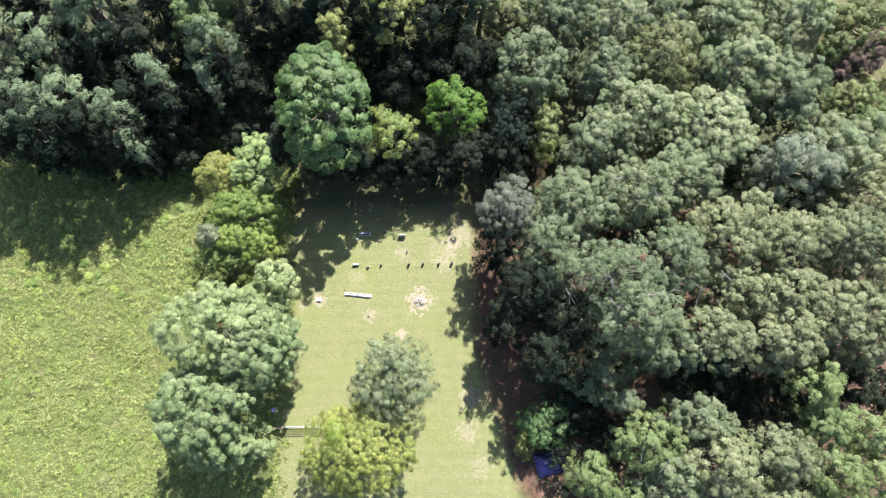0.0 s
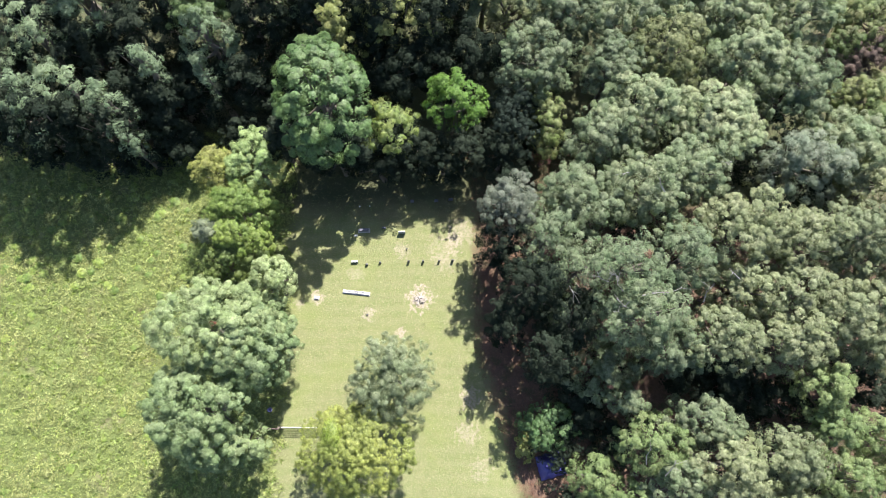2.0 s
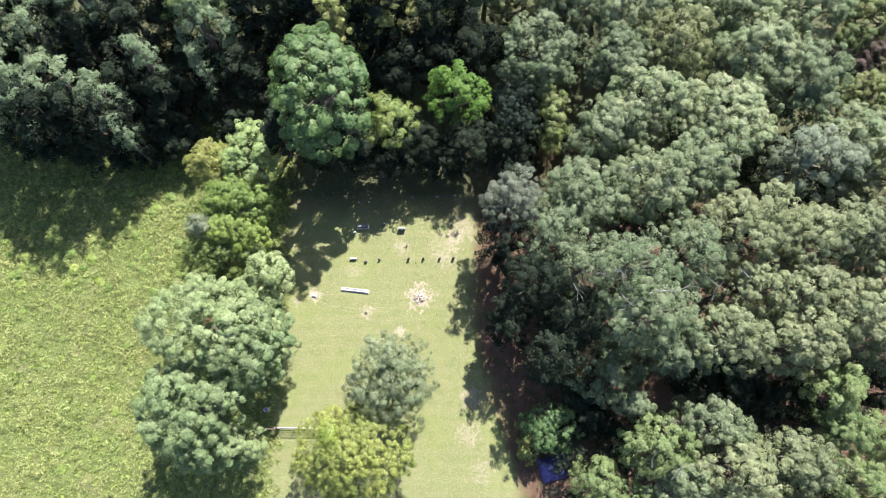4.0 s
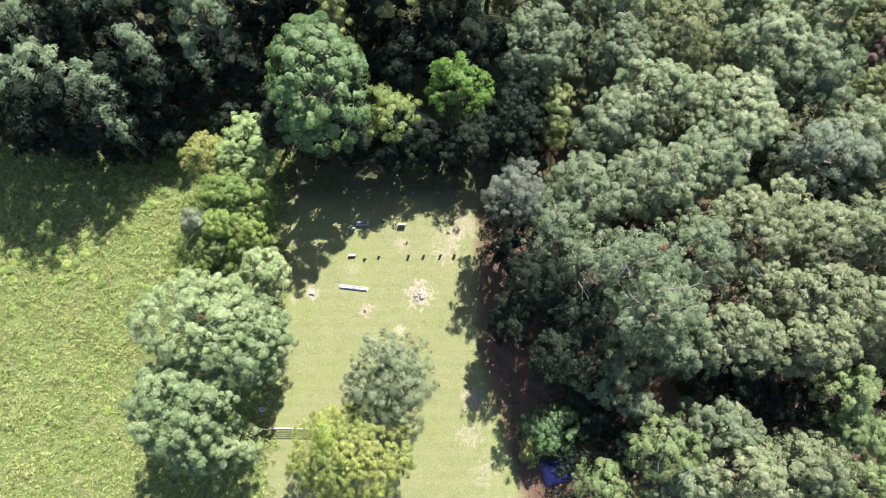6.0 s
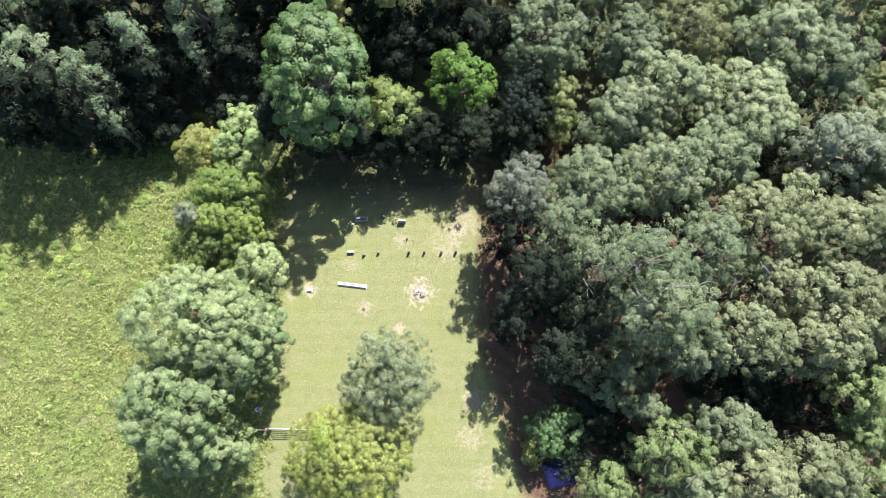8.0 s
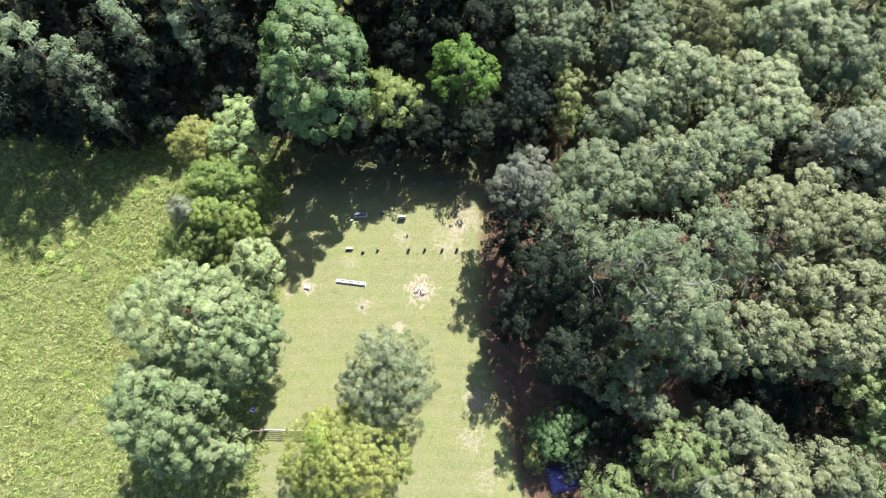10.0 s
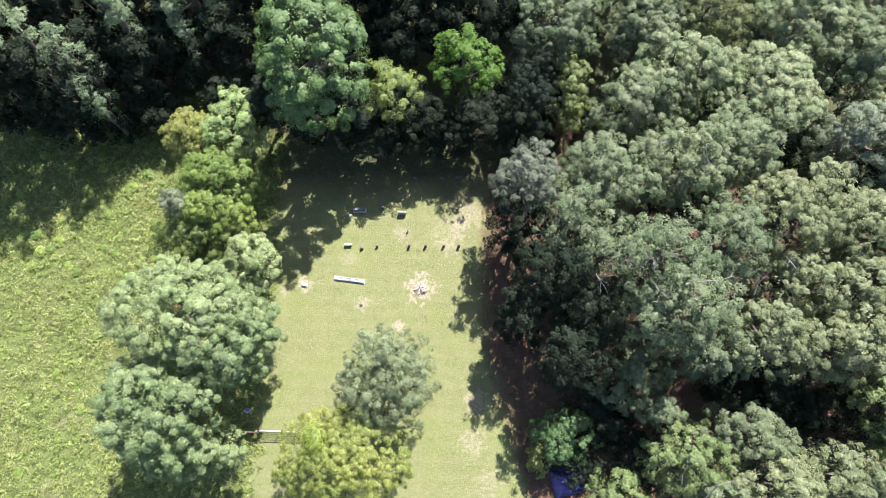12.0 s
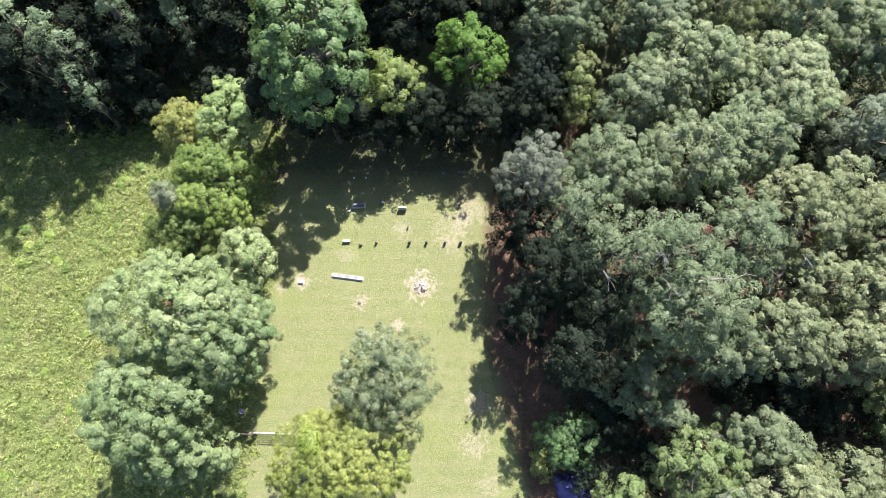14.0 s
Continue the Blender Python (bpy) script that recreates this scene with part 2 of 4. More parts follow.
    c = n.mix(n.span(away.outputs["Value"], 55.0, 80.0), c, n.mix(n.span(wave, 0.3, 0.7), (0.046, 0.065, 0.022), (0.074, 0.087, 0.031)))
    bump = n.sums("ADD", n.sums("MULTIPLY", fine, 0.6), grain)
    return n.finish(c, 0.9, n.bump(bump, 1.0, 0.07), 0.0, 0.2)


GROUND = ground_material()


# ---- mesh helpers ----
def mesh_from(name, verts, faces_flat, corners, mat):
    """A mesh whose faces all have the same number of corners."""
    me = bpy.data.meshes.new(name)
    verts = np.asarray(verts, dtype=np.float32)
    idx = np.asarray(faces_flat, dtype=np.int32).ravel()
    count = len(idx) // corners
    me.vertices.add(len(verts))
    me.vertices.foreach_set("co", verts.ravel())
    me.loops.add(len(idx))
    me.loops.foreach_set("vertex_index", idx)
    me.polygons.add(count)
    me.polygons.foreach_set("loop_start", np.arange(count, dtype=np.int32) * corners)
    me.update(calc_edges=True)
    me.materials.append(mat)
    return me


def part(name, bm, material, parent, label=""):
    """Links a bmesh, or a mesh, as one mesh object under a thing or a part."""
    if isinstance(bm, bmesh.types.BMesh):
        me = bpy.data.meshes.new(name)
        bm.to_mesh(me)
        bm.free()
        me.materials.append(material)
    else:
        me = bm
    ob = new(name, me)
    ob.parent = parent
    if label:
        tagged(ob, label)
    return ob


def thing(name, m, label, category, group="", kind=""):
    ob = new(name)
    ob.empty_display_size = 0.2
    ob.matrix_world = m
    return tagged(ob, label, category, group, kind)


def unit(v):
    return v / np.maximum(np.linalg.norm(v, axis=-1, keepdims=True), 1e-9)


def leaf_cards(rng, pos, normal, length, width, axis=None):
    """Folded leaf blades at the places pos, facing normal."""
    k = len(pos)
    normal = unit(normal)
    a = axis if axis is not None else rng.normal(size=(k, 3))
    a = unit(a - normal * np.sum(a * normal, 1, keepdims=True))
    b = np.cross(normal, a)
    ln = (length * rng.uniform(0.65, 1.35, k))[:, None]
    wd = (width * rng.uniform(0.7, 1.3, k))[:, None]
    v = np.empty((k, 4, 3))
    v[:, 0] = pos - a * ln * 0.5
    v[:, 1] = pos + b * wd * 0.5 + normal * wd * 0.18 + a * ln * 0.05
    v[:, 2] = pos + a * ln * 0.5 - normal * ln * 0.08
    v[:, 3] = pos - b * wd * 0.5 + normal * wd * 0.18 + a * ln * 0.05
    return v.reshape(-1, 3), np.arange(k * 4)


def leaf_points(rng, pos, normal, length, width, axis=None):
    """Small three-cornered leaves for the crowns of trees."""
    k = len(pos)
    normal = unit(normal)
    a = axis if axis is not None else rng.normal(size=(k, 3))
    a = unit(a - normal * np.sum(a * normal, 1, keepdims=True))
    b = np.cross(normal, a)
    ln = (length * rng.uniform(0.6, 1.4, k))[:, None]
    wd = (width * rng.uniform(0.7, 1.3, k))[:, None]
    v = np.empty((k, 3, 3))
    v[:, 0] = pos - a * ln * 0.4 + b * wd * 0.5
    v[:, 1] = pos - a * ln * 0.4 - b * wd * 0.5
    v[:, 2] = pos + a * ln * 0.6 - normal * ln * 0.1
    return v.reshape(-1, 3), np.arange(k * 3)


def tube(points, radii, sides=7):
    """A tapered limb along points."""
    bm = bmesh.new()
    rings = []
    for i, (p, r) in enumerate(zip(points, radii)):
        p = Vector(p)
        d = (Vector(points[min(i + 1, len(points) - 1)]) - Vector(points[max(i - 1, 0)])).normalized()
        u = d.orthogonal().normalized() if abs(d.z) < 0.95 else Vector((1, 0, 0))
        w = d.cross(u).normalized()
        u = w.cross(d).normalized()
        rings.append([bm.verts.new(p + (u * math.cos(q) + w * math.sin(q)) * r * (1 + 0.08 * math.sin(3 * q + i))) for q in np.linspace(0, 2 * math.pi, sides, endpoint=False)])
    for r0, r1 in zip(rings, rings[1:]):
        for i in range(sides):
            bm.faces.new((r0[i], r0[(i + 1) % sides], r1[(i + 1) % sides], r1[i]))
    bm.faces.new(rings[0][::-1])
    bm.faces.new(rings[-1])
    return bm


# ---- ground ----
def rise(x, y):
    """The height of the ground: level where it is mown, lumpy in the field and the woods."""
    rough = min(1.0, max(0.0, (-x - 11.5) / 3)) + min(1.0, max(0.0, (x - 6) / 3)) + min(1.0, max(0.0, (y - 20) / 3))
    return 0.10 * min(1.0, rough) * noise.noise((x * 0.55, y * 0.55, 3.0)) if rough > 0 else 0.0


def build_ground():
    near = np.arange(-46, 50.01, 0.6)
    xs = np.concatenate(([-2500, -600, -150, -70], near, [75, 160, 600, 2500]))
    ys = np.concatenate(([-2500, -600, -150, -50, -28], np.arange(-20, 46.01, 0.6), [60, 160, 600, 2500]))
    gx, gy = np.meshgrid(xs, ys)
    v = np.array([(x, y, rise(x, y)) for x, y in zip(gx.ravel(), gy.ravel())])
    w, h = len(xs), len(ys)
    i, j = np.meshgrid(np.arange(w - 1), np.arange(h - 1))
    a = (j * w + i).ravel()
    f = np.stack([a, a + 1, a + w + 1, a + w], 1)
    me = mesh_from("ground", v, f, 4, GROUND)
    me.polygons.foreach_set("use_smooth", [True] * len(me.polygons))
    return tagged(new("ground", me), "mown cemetery lawn, rough green field and brown woodland litter, shade painted in to the north", "ground", kind="structure")


build_ground()

# ---- trees ----
# leaf length, width, clump radius, density, upward pull, leaf, name, label
KINDS = {
    "oak": (0.225, 0.13, 0.47, 1.0, 0.5, "oak", "oak_tree", "broad grey-green oak with a dense clumped crown", "tree"),
    "oak_light": (0.225, 0.13, 0.47, 1.1, 0.5, "oak_light", "oak_tree", "grey-green oak with a wide crown, sunlight painted into its leaves", "tree"),
    "oak_open": (0.225, 0.13, 0.42, 0.45, 0.5, "oak", "oak_tree", "tall grey-green oak with an open crown at the lawn's edge", "tree"),
    "pale": (0.2, 0.115, 0.45, 1.25, 0.5, "pale", "oak_tree", "pale green oak with sunlit clumped leaves beside the field", "tree"),
    "dull_oak": (0.24, 0.11, 0.46, 1.0, 0.5, "willow", "oak_tree", "dull grey-green tree with a fine feathery crown", "tree"),
    "gold_oak": (0.225, 0.13, 0.50, 1.0, 0.5, "gold_oak", "oak_tree", "yellowish green oak with a rounded crown", "tree"),
    "gold": (0.25, 0.14, 0.46, 1.0, 0.5, "gold", "hickory_tree", "yellow-green tree behind the tall tree at the clearing", "tree"),
    "pale_gold": (0.25, 0.125, 0.42, 1.0, 0.6, "pale_gold", "oak_tree", "light yellow-green oak with large glossy leaves", "tree"),
    "fresh": (0.25, 0.16, 0.66, 1.7, 0.3, "fresh", "tulip_tree", "tall fresh green tree with a conical leafy crown", "tree"),
    "fresh_oak": (0.24, 0.14, 0.50, 1.0, 0.4, "green", "maple_tree", "fresh green maple with a rounded crown", "tree"),
    "green": (0.23, 0.12, 0.43, 1.0, 0.4, "green", "elm_tree", "bright green tree with a loose small-leaved crown", "tree"),
    "lime": (0.39, 0.12, 0.49, 0.85, 0.4, "lime", "walnut_tree", "bright lime green tree with feathery long leaves", "tree"),
    "dull": (0.22, 0.12, 0.40, 0.55, 0.5, "dull", "young_tree", "olive green young tree with scattered light tufts", "tree"),
    "dark": (0.26, 0.15, 0.46, 0.75, 0.3, "woods", "woodland_tree", "woodland tree with shade painted into its dark green leaves", "tree"),
    "shade": (0.24, 0.13, 0.46, 0.8, 0.3, "woods", "woodland_tree", "fine-leaved dark tree, the shade painted into its leaves", "tree"),
    "silver": (0.24, 0.125, 0.48, 0.42, 0.6, "silver", "white_oak_tree", "silvery green oak with light tufted branch ends", "tree"),
    "silver_edge": (0.21, 0.10, 0.42, 1.0, 0.5, "grey_oak", "white_oak_tree", "grey-green oak with bare twigs at the lawn's corner", "tree"),
    "bluish": (0.235, 0.13, 0.56, 1.0, 0.5, "bluish", "oak_tree", "blue-grey green oak with a wide crown", "tree"),
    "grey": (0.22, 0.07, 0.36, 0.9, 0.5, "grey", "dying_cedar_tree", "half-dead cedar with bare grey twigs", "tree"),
    "willow": (0.22, 0.095, 0.4, 1.05, 0.3, "willow", "willow_oak_tree", "grey-green narrow-leaved tree standing on the mown lawn", "tree"),
    "cedar": (0.2, 0.075, 0.34, 1.1, 0.6, "cedar", "cedar_tree", "yellow-green cedar in the row beside the field", "tree"),
    "cedar_dark": (0.2, 0.075, 0.34, 1.1, 0.6, "cedar_dark", "cedar_tree", "dark green cedar in the row beside the field", "tree"),
    "cedar_grey": (0.2, 0.075, 0.34, 1.1, 0.6, "cedar_grey", "cedar_tree", "grey-green cedar with a silvery side", "tree"),
    "cedar_olive": (0.2, 0.075, 0.34, 1.1, 0.6, "cedar_olive", "cedar_tree", "olive brown thinning cedar beside the field", "tree"),
    "cedar_gold": (0.18, 0.062, 0.34, 1.1, 0.6, "cedar_gold", "cedar_tree", "golden green cedar beside the metal gate", "tree"),
    "pale_green": (0.22, 0.14, 0.40, 1.1, 0.5, "sassafras", "sassafras_tree", "light green broad-leaved tree among the cedars", "tree"),
    "olive": (0.22, 0.07, 0.40, 1.0, 0.5, "olive", "pine_tree", "olive green brownish evergreen at the wood", "tree"),
    "dead": (0.28, 0.04, 0.40, 0.8, 0.4, "dead", "dead_tree", "brown dead tree with bare twigs", "tree"),
    "shrub": (0.3, 0.18, 0.45, 0.22, 0.3, "woods", "understory_shrub", "shrub on the woodland floor, its leaves darkened to shade", "shrub"),
    "bush": (0.20, 0.13, 0.33, 1.0, 0.4, "fresh", "bush", "fresh green bush under the oaks beside the lawn", "bush"),
    "rusty_bush": (0.22, 0.09, 0.40, 0.6, 0.4, "rusty", "dying_shrub", "rusty red dying shrub between the oaks and the wood", "shrub"),
    "yellow_bush": (0.19, 0.11, 0.26, 1.0, 0.4, "gold", "bush", "small yellow-green bush at the lawn's edge", "bush"),
}

COARSE = ("dark", "shrub")
EVEN = ("fresh", "lime", "green", "pale", "pale_green")
SPACING = {"cedar_gold": 1.6, "willow": 2.0, "oak_open": 2.6, "silver": 2.6, "dull": 3.0}


def crown_form(kind, x, y, top, bottom, rx, ry):
    """The centre and half axes of a crown: east, north, up and down."""
    cz = bottom + 0.42 * (top - bottom)
    return x, y, cz, rx, ry, top - cz, cz - bottom


def buried(pos, own, forms):
    """True for leaves that would stand deep inside a neighbouring crown."""
    deep = np.zeros(len(pos), bool)
    for form in forms:
        x, y, cz, rx, ry, hi, lo = form
        if form == own or abs(x - own[0]) > rx + own[3] + 1 or abs(y - own[1]) > ry + own[4] + 1:
            continue
        q = pos - np.array([x, y, cz])
        q = q / np.stack([np.full(len(q), rx), np.full(len(q), ry), np.where(q[:, 2] > 0, hi, lo)], 1)
        deep |= np.sum(q * q, 1) < 0.42
    return deep


def plant_tree(kind, x, y, top, bottom, rx, ry, seed, forms=()):
    length, width, rc, dense, up, leaf, name, label, category = KINDS[kind]
    cedar, coarse = kind.startswith("cedar"), kind in COARSE or y > 34
    narrow = cedar or kind in ("olive", "dead", "grey")
    rng = np.random.default_rng(seed)
    z0 = rise(x, y)
    tree = thing(name, pose(x, y, z0), label, category, group="" if kind in ("lime", "fresh", "dead", "willow", "cedar_gold", "gold") else name.replace("_", " ") + "s round the clearing")
    form = crown_form(kind, x, y, top, bottom, rx, ry)
    cz = form[2]
    bough = 0.62 if kind in ("silver", "dull") else min(1.25, max(0.45, (0.18 if kind == "fresh" else 0.24 if kind in ("pale", "willow", "silver_edge") else 0.29) * min(rx, ry))) * (0.85 if cedar else 1.0)
    hi, lo = top - cz - bough * 0.85, cz - bottom
    axes = np.array([max(rx - bough * 0.85, 0.3), max(ry - bough * 0.85, 0.3), 1.0])
    area = 2 * math.pi * rx * ry * (0.75 + 0.25 * (top - bottom) / (rx + ry))
    # boughs over an uneven dome, then leafy tufts on each bough
    tufted = kind in ("silver", "dull")
    boughs = max(9, int(area / (bough * bough * (3.4 if tufted else 1.6))))
    turn = np.arange(boughs) + 0.5
    up_z = 1 - 1.36 * turn / boughs
    ring = turn * 2.39996 + rng.uniform(0, 6.28)
    d = np.stack([np.sqrt(1 - up_z ** 2) * np.cos(ring), np.sqrt(1 - up_z ** 2) * np.sin(ring), up_z], 1)
    d = unit(d + rng.normal(size=d.shape) * 0.55 / math.sqrt(boughs))
    even = cedar or kind in EVEN
    swell = rng.uniform(0.95 if kind == "fresh" else 0.86 if even else 0.62, 1.02 if even else 1.08, boughs)
    inner = unit(rng.normal(size=(boughs // (8 if tufted else 3), 3)) + np.array([0, 0, 0.5]))
    d, swell = np.concatenate([d, inner]), np.concatenate([swell, rng.uniform(0.35, 0.65, len(inner))])
    boughs = len(d)
    core = d * axes * swell[:, None]
    core[:, 2] = np.where(d[:, 2] > 0, d[:, 2] * hi, d[:, 2] * lo) * swell
    if cedar and kind != "cedar_olive" or kind == "lime":
        core[:, :2] *= (1.08 - 0.35 * np.clip(core[:, 2] / max(hi, 0.1), 0, 1) ** 1.5)[:, None]
    core[:, 2] += cz
    girth = bough * rng.uniform(0.65, 1.25, boughs)
    rc *= 1.0 if coarse else 0.66
    clumps = max(30, int(area / (rc * rc * SPACING.get(kind, 1.5 if cedar else 2.3))))
    own = rng.choice(boughs, clumps, p=girth ** 2 / np.sum(girth ** 2))
    td = unit(rng.normal(size=(clumps, 3)) * 0.9 + 0.75 * d[own] + np.array([0, 0, 0.55]))
    centre = core[own] + td * (girth[own] * rng.uniform(0.70, 1.10, clumps))[:, None] * np.array([1, 1, 0.78])
    size = rc * rng.uniform(0.55, 1.25, clumps)
    out = unit(td + np.array([0, 0, 0.25]))
    length, width = (length * 0.70, width * 0.82) if coarse else (length * 0.62, width * 0.74) if narrow else (length * 0.53, width * 0.62)
    count = min(int(area * dense * 4.5 / (length * width) ** 0.95), 95000)
    if coarse:
        count = int(count * 1.15)
    if y > 36:
        count //= 3
    weight = size ** 2 * np.where(d[own][:, 2] < -0.15, 0.22, 1.0) * np.where(swell[own] < 0.56, 0.6, 1.0)
    pick = rng.choice(clumps, count, p=weight / weight.sum())
    ld = unit(rng.normal(size=(count, 3)) + 0.6 * out[pick] + np.array([0, 0, up * 0.6]))
    pos = centre[pick] + ld * (size[pick] * rng.uniform(0.45, 1.08, count) ** 0.7)[:, None] * np.array([1, 1, 0.75])
    stray = rng.random(count) < 0.12
    pos = np.where(stray[:, None], core[own[pick]] + ld * (girth[own[pick]] * rng.uniform(0.3, 0.8, count))[:, None], pos)
    facing = ld * 0.60 + out[pick] * 0.60 + d[own[pick]] * 0.25 + np.array([0, 0, 0.30]) + rng.normal(size=(count, 3)) * 0.22
    axis = None
    if cedar or kind in ("lime", "olive", "dead", "grey", "dull_oak"):
        axis = ld * 1.0 + rng.normal(size=(count, 3)) * 0.45
        facing = facing + rng.normal(size=(count, 3)) * 0.2 + np.array([0, 0, 0.3])
    if cedar:
        pos += out[pick] * (size[pick] * rng.uniform(0, 0.55, count))[:, None] + np.array([0, 0, 0.08])
    if kind == "willow":
        # drooping sprays
        fall = rng.uniform(0, 1, count)
        pos += out[pick] * np.array([1, 1, 0]) * fall[:, None] * 0.16 - np.array([0, 0, 0.35]) * (fall ** 2)[:, None]
        axis = out[pick] * np.array([1, 1, 0.2]) - np.array([0, 0, 0.5]) + rng.normal(size=(count, 3)) * 0.4
    pos[:, 2] = np.maximum(pos[:, 2], 0.12)
    keep = ~buried(pos + np.array([x, y, 0.0]), form, () if coarse else forms) | (rng.random(count) < 0.15)
    pos, facing, axis = pos[keep], facing[keep], axis[keep] if axis is not None else None
    v, f = leaf_points(rng, pos, facing, length, width, axis)
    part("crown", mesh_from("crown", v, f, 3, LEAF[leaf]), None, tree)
    # trunk and limbs
    stem = 0.045 * top ** 0.95 * (0.6 if category == "bush" else 1.0) * 0.55 + 0.03
    fork = cz + 0.35 * hi
    steps = np.linspace(-0.15, fork, 6)
    sway = rng.normal(size=2) * 0.12
    line = [(sway[0] * math.sin(s * 0.8), sway[1] * math.sin(s * 0.6), s) for s in steps]
    part("trunk", tube(line, [stem * 1.35 if i == 0 else stem * (1 - 0.13 * i) for i in range(6)], 8), BARK, tree)
    for k in range(7):
        c = core[rng.integers(boughs)]
        s = rng.uniform(0.45, 0.98) * fork
        a = np.array([sway[0] * math.sin(s * 0.8), sway[1] * math.sin(s * 0.6), s])
        m1 = a + (c - a) * 0.45 + np.array([0, 0, -0.06 * np.linalg.norm(c - a)])
        part("limb", tube([tuple(a), tuple(m1), tuple(c)], [stem * 0.5, stem * 0.32, 0.018], 5), BARK, tree)
    return tree


FIELD_EDGE = [
    ("pale", -15.1, 5.4, 12.2, 2.5, 5.0, 3.8),
    ("pale", -12.6, 4.2, 11.0, 2.0, 3.1, 3.5),
    ("pale", -11.6, 4.7, 7.5, 1.5, 2.1, 3.3),
    ("pale", -16.0, -0.1, 11.8, 2.0, 3.9, 3.6),
    ("pale", -13.3, -2.7, 7.0, 1.5, 1.8, 1.8),
    ("pale", -15.3, -2.9, 8.6, 1.5, 2.6, 1.9),
    ("pale", -11.7, 9.3, 8.5, 1.0, 1.7, 2.1),
    ("cedar_dark", -15.5, 10.9, 7.5, 0.6, 3.4, 2.1),
    ("cedar", -14.2, 12.4, 9.2, 0.6, 2.4, 1.7),
    ("cedar_grey", -16.2, 12.8, 9.7, 2.0, 1.0, 0.9),
    ("cedar", -14.4, 14.9, 8.8, 0.6, 2.8, 2.3),
    ("cedar_olive", -16.7, 18.4, 7.8, 0.6, 2.0, 2.0),
    ("pale_green", -13.6, 19.1, 8.2, 1.0, 2.3, 3.2),
]
LAWN_TREES = [
    ("willow", -2.5, 1.8, 9.5, 1.0, 3.5, 3.7),
    ("cedar_gold", -5.0, -3.3, 8.6, 0.6, 4.2, 3.4),
]
NORTH_WOOD = [
    ("fresh", -7.5, 22.1, 15.4, 3.0, 3.6, 4.6),
    ("gold", -6.8, 28.8, 12.0, 2.0, 2.0, 2.3),
    ("dull", -2.6, 21.6, 9.5, 1.0, 2.4, 2.9),
    ("lime", 2.7, 23.8, 9.8, 3.5, 2.5, 2.3),
    ("shade", 3.4, 20.4, 7.6, 0.5, 2.4, 2.1),
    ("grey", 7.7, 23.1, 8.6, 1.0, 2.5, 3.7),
    ("olive", 10.3, 22.5, 8.4, 1.0, 1.5, 3.3),
    ("oak", 9.2, 27.2, 11.0, 2.0, 3.8, 3.5),
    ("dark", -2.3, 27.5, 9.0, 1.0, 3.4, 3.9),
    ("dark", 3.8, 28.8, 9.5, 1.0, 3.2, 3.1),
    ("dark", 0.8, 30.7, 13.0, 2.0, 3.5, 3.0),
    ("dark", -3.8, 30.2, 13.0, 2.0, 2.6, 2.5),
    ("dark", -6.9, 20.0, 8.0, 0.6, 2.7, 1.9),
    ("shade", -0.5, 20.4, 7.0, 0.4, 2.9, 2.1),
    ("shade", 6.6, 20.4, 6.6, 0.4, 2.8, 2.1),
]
# Low crowns, mostly added to fill lit gaps and shade the lawn
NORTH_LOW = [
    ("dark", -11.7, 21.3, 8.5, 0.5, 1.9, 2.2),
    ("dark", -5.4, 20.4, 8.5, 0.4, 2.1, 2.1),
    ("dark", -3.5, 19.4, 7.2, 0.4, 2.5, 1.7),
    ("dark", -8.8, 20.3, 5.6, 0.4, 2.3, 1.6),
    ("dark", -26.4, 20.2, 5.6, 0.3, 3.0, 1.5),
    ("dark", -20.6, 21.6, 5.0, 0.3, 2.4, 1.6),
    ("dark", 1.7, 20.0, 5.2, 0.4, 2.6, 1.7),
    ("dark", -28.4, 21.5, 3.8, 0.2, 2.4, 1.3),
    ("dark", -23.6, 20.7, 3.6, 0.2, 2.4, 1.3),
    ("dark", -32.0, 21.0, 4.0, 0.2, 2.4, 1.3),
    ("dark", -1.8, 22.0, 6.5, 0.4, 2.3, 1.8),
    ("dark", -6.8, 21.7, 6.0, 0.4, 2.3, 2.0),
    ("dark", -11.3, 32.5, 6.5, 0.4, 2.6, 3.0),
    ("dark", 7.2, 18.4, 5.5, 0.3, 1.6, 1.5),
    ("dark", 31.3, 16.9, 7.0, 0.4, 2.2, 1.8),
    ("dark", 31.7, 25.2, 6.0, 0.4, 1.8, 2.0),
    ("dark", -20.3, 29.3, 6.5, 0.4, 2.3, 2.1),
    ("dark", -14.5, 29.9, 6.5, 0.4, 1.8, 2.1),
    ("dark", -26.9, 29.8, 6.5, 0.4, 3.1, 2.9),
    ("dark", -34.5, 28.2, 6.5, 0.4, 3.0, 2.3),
]
